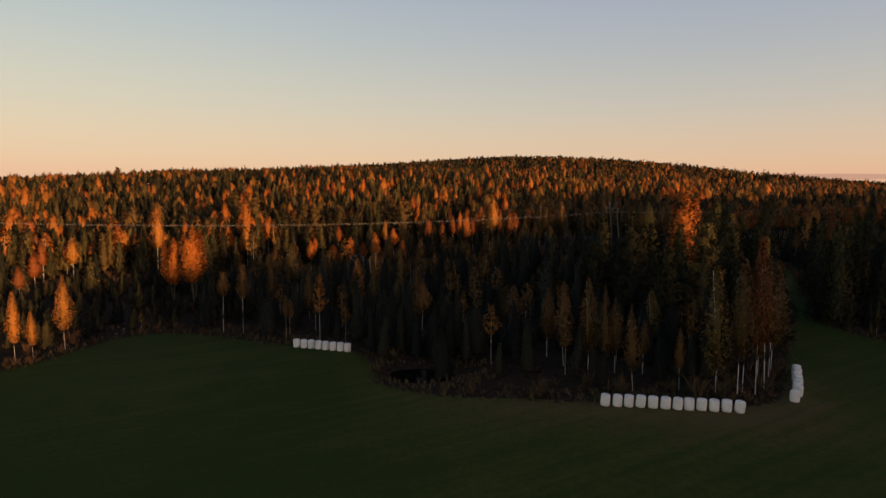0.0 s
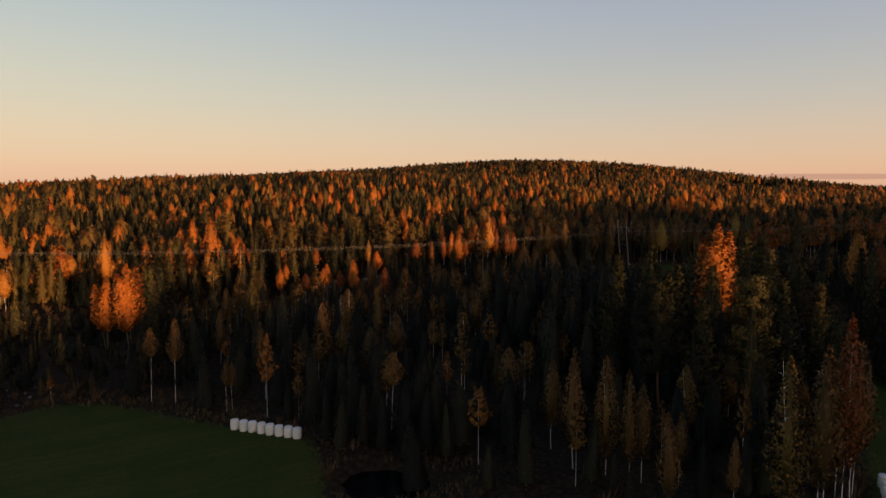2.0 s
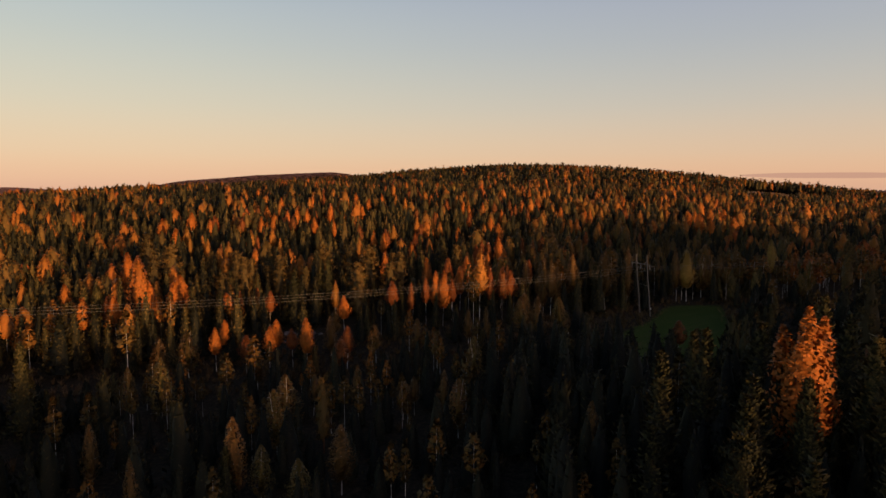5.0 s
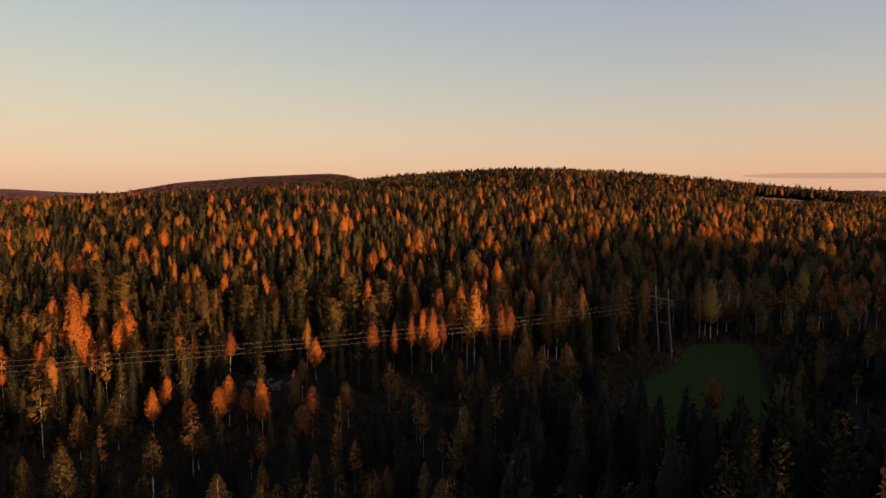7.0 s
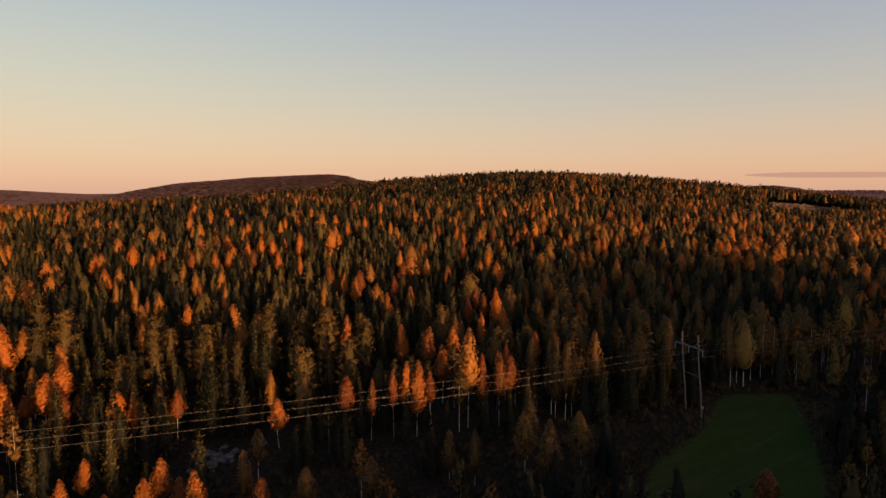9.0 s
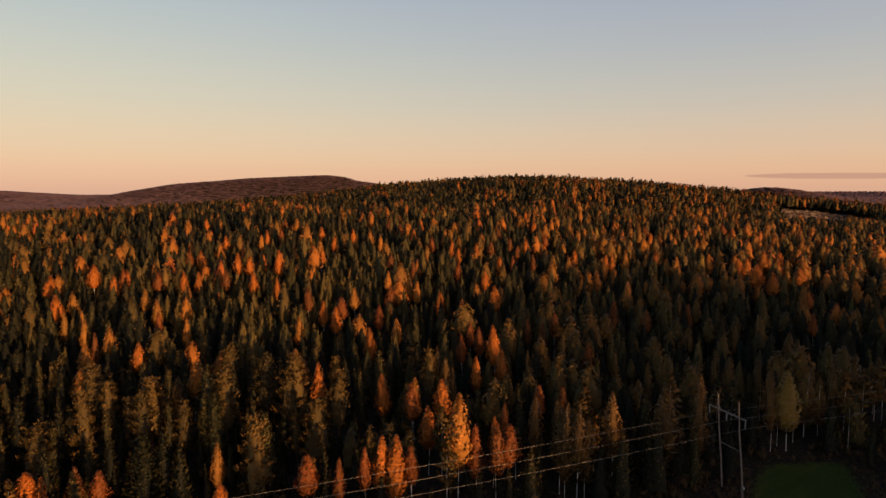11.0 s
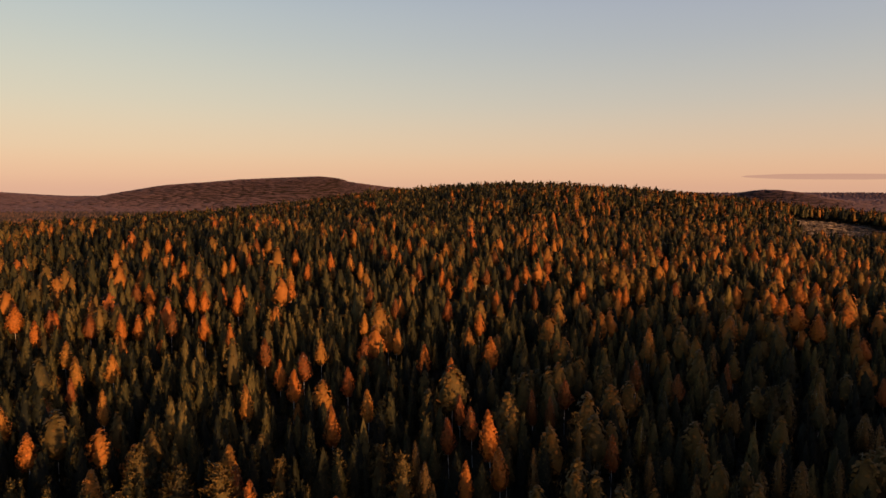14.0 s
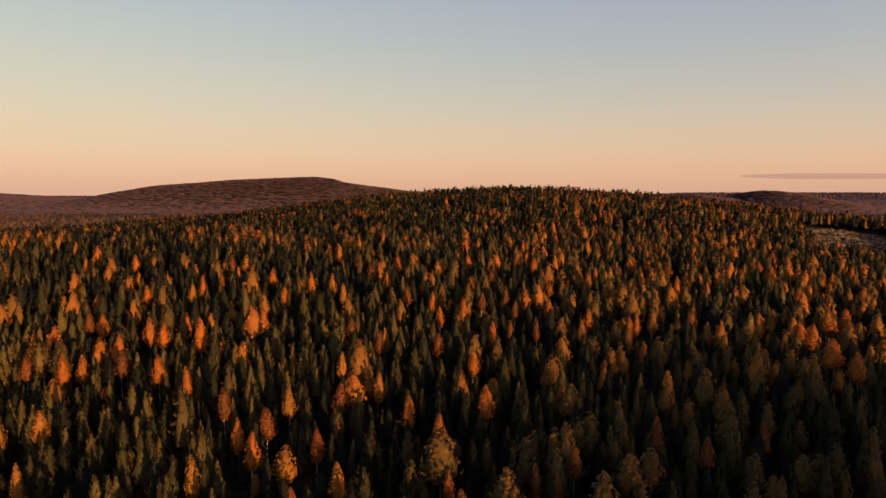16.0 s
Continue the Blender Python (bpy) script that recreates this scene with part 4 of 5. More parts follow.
# ---- forest: nearest trees as things, the rest as masses ----
LINE0, LINE_DIR = np.array([58.6, 211.0]), np.array([0.95, 0.313])


def line_off(x, y):
    """Distance behind (+) or before (-) the power line."""
    return -(x - LINE0[0]) * LINE_DIR[1] + (y - LINE0[1]) * LINE_DIR[0]


def scatter(y0, y1, step, seed, slope=0.76, pad=28):
    r = np.random.RandomState(seed)
    wide = slope * y1 + pad
    a, b = np.meshgrid(np.arange(-wide, wide, step), np.arange(y0, y1, step))
    x = (a + (r.rand(*a.shape) - 0.5) * step * 0.95).ravel()
    y = (b + (r.rand(*b.shape) - 0.5) * step * 0.95).ravel()
    ok = (np.abs(x) < slope * y + pad) & (open_land(x, y) < -2.0) & (signed(CLEARCUT, x, y) < 0)
    return x[ok], y[ok], r


def grow(x, y, r):
    """Kind (0 spruce, 1 birch, 2 pine), height and tint of each tree by where it stands."""
    n = len(x)
    off = line_off(x, y)
    grove = noise2(x, y, 26, 5) * 0.6 + noise2(x, y, 9, 6) * 0.4
    p_birch = np.clip((grove - 0.465) * 1.9, 0.05, 0.65)
    p_birch = np.where(off < 0, 0.20, p_birch)
    p_birch = np.where((off > -45) & (off < -5) & (x < 12) & (x > -60), 0.44, p_birch)
    p_birch = np.where((off > 24) & (off < 90) & (x > 15) & (x < 110), np.maximum(p_birch, 0.38), p_birch)
    p_birch = np.where((off > 6) & (off < 24), np.where(x > -5, 0.9, 0.45), p_birch)
    p_birch = np.where((x > 78) & (y < 200), 0.10, p_birch)
    p_birch = np.where((x < -46) & (y < 165), 0.02, p_birch)
    placed = (off > 0) & (y < 400) & (np.abs(x - 10) < 0.36 * y)
    p_birch = np.where(placed, 0.5 * p_birch, p_birch)
    p_birch = np.where((x > 55) & (y > 325) & (x > 0.14 * y), np.clip(p_birch + 0.24, 0, 0.58), p_birch)
    sunny = (off > 15) & (x < -0.12 * y)
    p_birch = np.where(sunny, np.clip(p_birch + 0.03, 0, 0.50), p_birch)
    kind = np.where(r.rand(n) < p_birch, 1, 0)
    p_pine = np.where((off > 0) & (off < 70) & (x < 10), 0.05, 0.015)
    kind = np.where((kind == 0) & (r.rand(n) < p_pine), 2, kind)
    h = 10.4 + 1.5 * r.normal(size=n) + 2.5 * (noise2(x, y, 40, 8) - 0.5)
    h = np.where(kind == 1, h + 0.9 + 0.5 * r.normal(size=n), h)
    h = np.where(kind == 2, h + 2.5, h)
    young = off < -4
    h = np.where(young, np.where(kind == 1, 7.8 + 1.6 * r.normal(size=n), 7.0 + 1.7 * r.normal(size=n)), h)
    h = np.where((x > 16) & (x < 66) & (y > 112) & (y < 152) & (kind == 0), 12.3 + 1.4 * r.normal(size=n), h)
    h = np.where((x > 16) & (x < 72) & (y >= 152) & (y < 174) & (kind == 0), 11.3 + 1.3 * r.normal(size=n), h)
    h = np.where((x > 52 + 0.25 * (y - 100)) & (x < 100) & (y > 95) & (y < 184), np.minimum(h, np.where(y < 118, 5.5, 2.8) + 0.5 * r.normal(size=n)), h)
    h = np.where((x < -48) & (y < 150), np.minimum(h, 4.2 + 1.1 * r.normal(size=n) + 0.1 * np.maximum(0, y - 128)), h)
    h = np.where(y > 430, 11.5 + (h - 10.2) * 0.7, h)
    h = np.clip(h, 2.2, 18)
    tint = np.clip(0.15 + 0.62 * noise2(x, y, 30, 9) + 0.28 * r.normal(size=n), 0.02, 0.98)
    # low tint before the power line: that ground's shade goes into the leaves
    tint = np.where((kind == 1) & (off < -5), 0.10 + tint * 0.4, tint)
    # halved tint on the right of the slope, again shade put into colour
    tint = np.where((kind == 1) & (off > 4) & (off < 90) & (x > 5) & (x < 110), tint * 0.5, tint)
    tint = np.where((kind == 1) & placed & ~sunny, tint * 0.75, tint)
    return kind, h, tint


def clear_of_taken(x, y, d):
    ok = np.ones(len(x), bool)
    for px, py in taken:
        ok &= np.hypot(x - px, y - py) > d
    return ok


def humble(x, y):
    """Trees on the open, sunny side of a tall one stay lower than it, but for the row behind the power line."""
    low = np.zeros(len(x), bool)
    for px, py in taken:
        if py > 165:
            low |= np.hypot((x - px - 1.5) / 3.2, (y - py + 4.6) / 5.2) < 1
    return np.where(low & (line_off(x, y) > 20), 0.62, 1.0)


def mass(name, label, x, y, h, tint, protos, mat, bark_mat, r, tint_gain=0.45, girth=1.0):
    """Many trees of one kind joined into one mesh: turned and scaled copies of a few forms."""
    z = land(x, y) - 0.1
    which = r.randint(len(protos), size=len(x))
    th = r.rand(len(x)) * 2 * math.pi
    gi = girth * (0.8 + 0.45 * r.rand(len(x)))
    vs, fs, ts, sl, ns, k = [], [], [], [], [], 0
    for i, (pv, pf, pt, ps, pn) in enumerate(protos):
        m = which == i
        c, s = np.cos(th[m]) * h[m] * gi[m], np.sin(th[m]) * h[m] * gi[m]
        vx = x[m][:, None] + c[:, None] * pv[None, :, 0] - s[:, None] * pv[None, :, 1]
        vy = y[m][:, None] + s[:, None] * pv[None, :, 0] + c[:, None] * pv[None, :, 1]
        vz = z[m][:, None] + h[m][:, None] * pv[None, :, 2]
        vs.append(np.stack([vx, vy, vz], -1).reshape(-1, 3))
        c, s = np.cos(th[m])[:, None], np.sin(th[m])[:, None]
        ns.append(np.stack([c * pn[None, :, 0] - s * pn[None, :, 1], s * pn[None, :, 0] + c * pn[None, :, 1], np.broadcast_to(pn[None, :, 2], vx.shape)], -1).reshape(-1, 3))
        cnt = int(m.sum())
        fs.append((pf[None] + (np.arange(cnt) * len(pv))[:, None, None]).reshape(-1, 3) + k)
        k += cnt * len(pv)
        ts.append(np.clip(tint[m][:, None] + (pt[None] - 0.5) * tint_gain, 0, 1).ravel())
        sl.append(np.tile(ps, cnt))
    me = mesh_of(name, np.concatenate(vs), np.concatenate(fs), [mat, bark_mat], np.concatenate(ts), np.concatenate(sl), True, np.concatenate(ns))
    return tagged(new(name, me), label, "forest", kind="stuff")


def proto(crown, trunk=None, group=4, mid=0.6, flat=0.2, lift=0.2, jitter=0.28, solid=0):
    """A form for masses: crown and stem in one, with soft normals; solid: how many of the first points are a closed body."""
    cv, cf, ct = crown
    g = np.random.RandomState(len(cv))
    slot = np.zeros(len(cf), int)
    cf, cn = soften(cv, cf, g, group, mid, flat, lift, jitter, solid)
    if trunk is not None:
        tv, tf = trunk
        cf = np.concatenate([cf, tf + len(cv)])
        cv = np.concatenate([cv, tv])
        cn = np.concatenate([cn, unit(tv * np.array([1, 1, 0]))])
        ct = np.concatenate([ct, np.full(len(tv), 0.5)])
        slot = np.concatenate([slot, np.ones(len(tf), int)])
    return cv, cf, ct, slot, cn


def stick(r0, top=0.9):
    return tube([[0, 0, -0.02], [0, 0, top]], [r0, r0 * 0.25], 3)


def birch_form(seed, n, size, low=0.34, r=0.15, wood=True, sides=7, rings=5):
    """A leafy pointed crown, clumps of leaves round a ragged body."""
    g = np.random.RandomState(seed)
    r *= 1.0 + 0.3 * g.rand()
    bv, bf = body(g, sides, rings, low, lambda f: 0.78 * r * teardrop(f))
    c = birch_points(g, n, low, r)
    v, fc = leaf_set(g, c, size * (0.6 + 0.7 * g.rand(n)), 0.6, 0.75)
    v, fc = join([(bv, bf), (v, fc)])
    # body tinted darker than its leaf clumps to paint shade within
    return proto((v, fc, np.concatenate([np.full(len(bv), 0.36), np.clip(0.52 + 0.18 * g.normal(size=n), 0, 1).repeat(4)])), stick(0.0065) if wood else None, solid=len(bv))


def airy_form(seed, n, size, low, r=0.13):
    """A birch with a thin crown over a bare white stem."""
    g = np.random.RandomState(seed)
    c = birch_points(g, n, low, r, full=0.3)
    v, f = leaf_set(g, c, size * (0.6 + 0.8 * g.rand(n)), 0.65, 0.4)
    return proto((v, f, np.clip(0.5 + 0.2 * g.normal(size=n), 0, 1).repeat(4)), stick(0.0055))


def pine_form(seed, n, size, wood=True, clumps=15):
    g = np.random.RandomState(seed)
    f = (np.arange(clumps) + g.rand(clumps) * 0.5) / clumps
    th = np.arange(clumps) * 2.4
    ln = 0.13 * (0.2 + 0.9 * (1 - f) ** 0.75)
    base = np.stack([ln * np.cos(th), ln * np.sin(th), 0.28 + 0.68 * f], 1)
    k = np.arange(n) % clumps
    d = g.normal(size=(n, 3))
    d /= np.linalg.norm(d, axis=1)[:, None]
    d[:, 2] = np.abs(d[:, 2]) * 0.7
    c = base[k] * (0.35 + 0.65 * g.rand(n, 1)) * np.array([1, 1, 0]) + base[k] * np.array([0, 0, 1]) + d * np.array([0.045, 0.045, 0.028]) * g.rand(n, 1)
    out = d * np.array([1, 1, 0]) + base[k] * np.array([6, 6, 0])
    out /= np.linalg.norm(out, axis=1)[:, None] + 1e-6
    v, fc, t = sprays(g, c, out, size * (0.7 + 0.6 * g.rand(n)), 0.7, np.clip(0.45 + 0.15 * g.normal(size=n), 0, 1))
    bv, bf = body(g, 6, 4, 0.30, lambda k: 0.10 * (0.15 + 0.95 * (1 - k) ** 0.75))
    v, fc = join([(bv, bf), (v, fc)])
    # darker body tint paints the shade between the pine's clumps
    return proto((v, fc, np.concatenate([np.full(len(bv), 0.30), t])), stick(0.009) if wood else None, 3, 0.6, 0.1, 0.3, 0.3, len(bv))


def spruce_form(seed, n, size, r=0.17, low=0.08, sides=6, rings=3, rise=1.0, inner=0.75, power=0.85):
    """A pointed crown: a slim body tinted dark like inner shade, and needle sprays in loose tiers that stand out and up
    all round it.
    """
    g = np.random.RandomState(seed)
    bv, bf = body(g, sides, rings, low, lambda f: inner * r * (1 - f) ** power + 0.003)
    f = g.rand(n) ** 1.3
    th = np.arange(n) * 2.4 + 0.8 * g.rand(n)
    lobe = 0.86 + 0.15 * np.sin(3 * th + 5 * f + g.rand() * 6) + 0.10 * np.sin(f * 50 + g.rand() * 6) + 0.2 * (g.rand(n) - 0.5)
    rad = (r * (1 - f) ** power + 0.004) * lobe
    out = np.stack([np.cos(th), np.sin(th), 0 * th], 1)
    c = out * (rad * (0.62 + 0.3 * g.rand(n)))[:, None] + np.stack([0 * f, 0 * f, low + (0.90 - low) * f], 1)
    k = size * (1.15 - 0.6 * f) * (0.7 + 0.6 * g.rand(n))
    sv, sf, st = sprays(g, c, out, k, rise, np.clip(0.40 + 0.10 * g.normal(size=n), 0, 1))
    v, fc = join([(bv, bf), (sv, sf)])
    # dark body tint shows as painted shade in gaps between the sprays
    return proto((v, fc, np.concatenate([np.full(len(bv), 0.24), st])), None, 3, 0.5, 0.02, 0.35, 0.36, len(bv))


LABELS = {0: "dense dark green spruce forest catching low orange sun", 1: "autumn birch forest glowing orange in low sun", 2: "mature pine forest with reddish crowns"}
NAMES = {0: "spruce_forest", 1: "birch_forest", 2: "pine_forest"}
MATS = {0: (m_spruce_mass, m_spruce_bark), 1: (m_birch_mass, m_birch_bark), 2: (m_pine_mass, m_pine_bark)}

# band nearest to the flight
x, y, r = scatter(60, 330, 4.15, 41)
off = line_off(x, y)
ok = clear_of_taken(x, y, 2.2) & ~((off > -15) & (off < 4.5) & (r.rand(len(x)) < 0.9)) & ~((x > -33) & (x < -12) & (y > 183) & (y < 207)) & ~((x > -46) & (x < -12) & (open_land(x, y) > -3)) & ~((x > -12) & (x < 19) & (open_land(x, y) > -10 + 4 * noise2(x, y, 6, 77)))
x, y = x[ok], y[ok]
kind, h, tint = grow(x, y, r)
h = h * humble(x, y)
near = np.hypot(np.maximum(0, np.abs(x - 5) - 38), np.maximum(0, np.abs(y - 140) - 65))
as_thing = np.zeros(len(x), bool)
for code, word in ((0, "hill_spruce"), (0, "young_spruce"), (2, "pine")):
    small = line_off(x, y) < -4
    idx = np.where((kind == code) & ((code != 0) | (small == (word == "young_spruce"))))[0]
    pick = idx[np.argsort(near[idx] + r.rand(len(idx)) * 12)][:300 - counts[word]]
    if code == 2:
        pick = pick[:30]
    as_thing[pick] = True
    for i in pick:
        plant(*KINDS[word], float(x[i]), float(y[i]), float(h[i]), rng)
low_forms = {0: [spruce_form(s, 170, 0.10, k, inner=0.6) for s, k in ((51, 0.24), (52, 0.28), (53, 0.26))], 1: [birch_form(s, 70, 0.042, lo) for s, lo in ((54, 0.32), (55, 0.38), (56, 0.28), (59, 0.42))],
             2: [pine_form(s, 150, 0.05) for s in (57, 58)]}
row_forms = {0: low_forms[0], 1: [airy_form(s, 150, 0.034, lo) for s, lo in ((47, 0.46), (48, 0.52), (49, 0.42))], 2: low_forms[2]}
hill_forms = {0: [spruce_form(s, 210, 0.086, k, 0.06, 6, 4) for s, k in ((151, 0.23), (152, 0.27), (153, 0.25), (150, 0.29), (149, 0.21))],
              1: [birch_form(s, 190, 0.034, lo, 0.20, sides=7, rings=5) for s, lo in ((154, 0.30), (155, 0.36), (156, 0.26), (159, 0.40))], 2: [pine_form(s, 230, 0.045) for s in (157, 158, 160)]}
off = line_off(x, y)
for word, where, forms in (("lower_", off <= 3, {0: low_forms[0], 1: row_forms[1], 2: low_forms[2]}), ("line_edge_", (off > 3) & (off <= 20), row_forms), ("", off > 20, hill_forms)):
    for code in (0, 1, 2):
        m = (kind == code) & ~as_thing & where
        mass(word + NAMES[code], LABELS[code], x[m], y[m], h[m], tint[m], forms[code], *((m_young_shaded_mass, m_spruce_bark) if word == "lower_" and code == 0 else MATS[code]), r, 0.8 if code == 0 else 0.5)

# the slope of the hill
x, y, r = scatter(330, 520, 4.7, 42, 0.72, 14)
ok = clear_of_taken(x, y, 2.2)
x, y = x[ok], y[ok]
kind, h, tint = grow(x, y, r)
h = h * humble(x, y)
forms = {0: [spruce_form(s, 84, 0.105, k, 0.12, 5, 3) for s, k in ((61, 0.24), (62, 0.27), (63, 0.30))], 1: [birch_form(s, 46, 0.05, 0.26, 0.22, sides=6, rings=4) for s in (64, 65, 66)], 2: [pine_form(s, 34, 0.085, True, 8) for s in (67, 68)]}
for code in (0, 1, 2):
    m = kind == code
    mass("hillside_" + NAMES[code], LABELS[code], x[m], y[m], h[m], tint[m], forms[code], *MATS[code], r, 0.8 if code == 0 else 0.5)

# the crest and what lies behind it
x, y, r = scatter(520, 812, 5.6, 43, 0.72, 14)
kind, h, tint = grow(x, y, r)
forms = {0: [spruce_form(s, 12, 0.27, 0.28, 0.25, 4, 2) for s in (71, 72, 73)], 1: [birch_form(s, 7, 0.11, 0.25, wood=False, sides=4, rings=2) for s in (74, 75, 76)], 2: [pine_form(s, 14, 0.12, False, 5) for s in (77, 78)]}
for code in (0, 1, 2):
    m = kind == code
    mass("crest_" + NAMES[code], LABELS[code], x[m], y[m], h[m], tint[m], forms[code], *MATS[code], r, 0.8 if code == 0 else 0.5)


def cone(sides, rad):
    th = np.arange(sides) * 2 * math.pi / sides
    v = np.concatenate([np.stack([rad * np.cos(th), rad * np.sin(th), th * 0 + 0.05], 1), [[0, 0, 1.0]]])
    return proto((v, np.array([(i, (i + 1) % sides, sides) for i in range(sides)]), np.append(np.full(sides, 0.4), 0.6)), lift=0.9, solid=sides + 1)


x, y, r = scatter(830, 1420, 9.5, 47, 0.72, 14)
side = (x - 20) / (y - 174)
ok = (side < -0.08) | (side > 0.36)
x, y = x[ok], y[ok]
kind, h, tint = grow(x, y, r)
for code in (0, 1):
    m = (kind > 0) == (code > 0)
    mass("plain_" + NAMES[code], LABELS[code], x[m], y[m], h[m] * 0.6, tint[m], [[cone(5, 0.8), cone(6, 0.65)], [cone(5, 0.5), cone(6, 0.42)]][code], m_plain_hazy, m_spruce_bark, r)
x, y, r = scatter(1420, 2600, 11.5, 44)
behind = ((x - 20) / (y - 174) > -0.10) & ((x - 20) / (y - 174) < 0.38) & (y < 1800)
ok = ~behind | (r.rand(len(x)) < 0.3)
x, y = x[ok], y[ok]
kind, h, tint = grow(x, y, r)
mass("far_woods", "distant wooded hills with evening haze in their colour", x, y, h * (0.08 + 0.06 * r.rand(len(x))), 0.2 + 0.5 * tint, [cone(5, 10.0), cone(6, 9.0)], m_far_hazy, m_spruce_bark, r)
x, y, r = scatter(2600, 4700, 29, 46)
kind, h, tint = grow(x, y, r)
mass("farthest_woods", "forest plain reaching the horizon", x, y, h, tint, [cone(4, 0.8)], m_far_hazy, m_spruce_bark, r)

# trees of the unseen ridge behind the flight, added to keep the field in shade
r = np.random.RandomState(45)
u, s = r.rand(2600) * 1100 - 400, -280 + 55 * (r.rand(2600) - 0.5)
x, y = -SUN_X * s - SUN_Y * u, -SUN_Y * s + SUN_X * u
mass("ridge_woods", "dark unseen forest along the shade-casting ridge", x, y, 9 + 2 * r.normal(size=len(x)), r.rand(len(x)) * 0.6, [cone(5, 0.25)], m_spruce_mass, m_spruce_bark, r)

# ---- things ----


def part(name, made, mat, parent, label="", smooth=False):
    ob = new(name, mesh_of(name, made[0], made[1], [mat], smooth=smooth))
    ob.parent = parent
    if label:
        tagged(ob, label)
    return ob


def box(cx, cy, cz, sx, sy, sz):
    v = np.array([(x, y, z) for x in (-1, 1) for y in (-1, 1) for z in (-1, 1)], float) * (sx / 2, sy / 2, sz / 2) + (cx, cy, cz)
    return v, np.array([(0, 1, 3), (0, 3, 2), (4, 6, 7), (4, 7, 5), (0, 4, 5), (0, 5, 1), (2, 3, 7), (2, 7, 6), (0, 2, 6), (0, 6, 4), (1, 5, 7), (1, 7, 3)])


def bale_mesh(seed):
    """A round bale on its end: soft shoulders, slightly barrelled, with the wrap's folds."""
    g = np.random.RandomState(seed)
    prof = [(0.0, 0.02), (0.42, 0.0), (0.55, 0.03), (0.605, 0.12), (0.62, 0.35), (0.625, 0.62), (0.62, 0.90), (0.60, 1.10), (0.555, 1.19), (0.46, 1.225), (0.20, 1.235)]
    seg, vs, fs = 28, [], []
    ph = g.rand(4) * 6
    for r_, z_ in prof:
        for j in range(seg):
            th = j * 2 * math.pi / seg
            k = r_ * (1 + 0.018 * math.sin(2 * th + ph[0]) + 0.010 * math.sin(5 * th + ph[1] + z_ * 3)) + 0.008 * (g.rand() - 0.5)
            vs.append((k * math.cos(th), k * math.sin(th), z_ + 0.02 * r_ * math.sin(th + ph[2])))
    for i in range(len(prof) - 1):
        for j in range(seg):
            a, b = i * seg + j, i * seg + (j + 1) % seg
            fs += [(a, b, b + seg), (a, b + seg, a + seg)]
    vs.append((0, 0, 1.237))
    top = (len(prof) - 1) * seg
    fs += [(top + j, top + (j + 1) % seg, len(vs) - 1) for j in range(seg)]
    return mesh_of("hay_bale", np.array(vs), np.array(fs), [m_wrap], smooth=True)


bale_meshes = [bale_mesh(s) for s in (1, 2, 3, 4)]


def bale_row(x0, y0, x1, y1, count, group, label):
    for i in range(count):
        k = i / max(1, count - 1)
        x, y = x0 + (x1 - x0) * k + rng.normal() * 0.03, y0 + (y1 - y0) * k + rng.normal() * 0.05
        ob = tagged(new("hay_bale", bale_meshes[rng.randint(4)]), label, "hay bale", group)
        ob.matrix_basis = pose(x, y, float(land(x, y)) - 0.02, rng.normal() * 1.8, 2.0 + rng.normal() * 1.5, rng.normal() * 20) @ Matrix.Diagonal((0.88, 0.88, 1.10, 1))


bale_row(19.1, 71.6, 33.5, 68.9, 12, "bales at the field corner", "round hay bale in white plastic wrap standing on grass")
bale_row(-23.2, 100.8, -14.5, 97.7, 8, "bales along the forest edge", "white wrapped round hay bale at the forest edge")
bale_row(43.2, 74.4, 47.9, 83.2, 7, "bales beside the field track", "white wrapped round hay bale beside the birches")
bale_row(41.7, 72.5, 41.7, 72.5, 1, "bales beside the field track", "white wrapped round hay bale at the end of a row")

# power line: H-frame pylons with three conductors
CROSS = np.array([-LINE_DIR[1], LINE_DIR[0]])


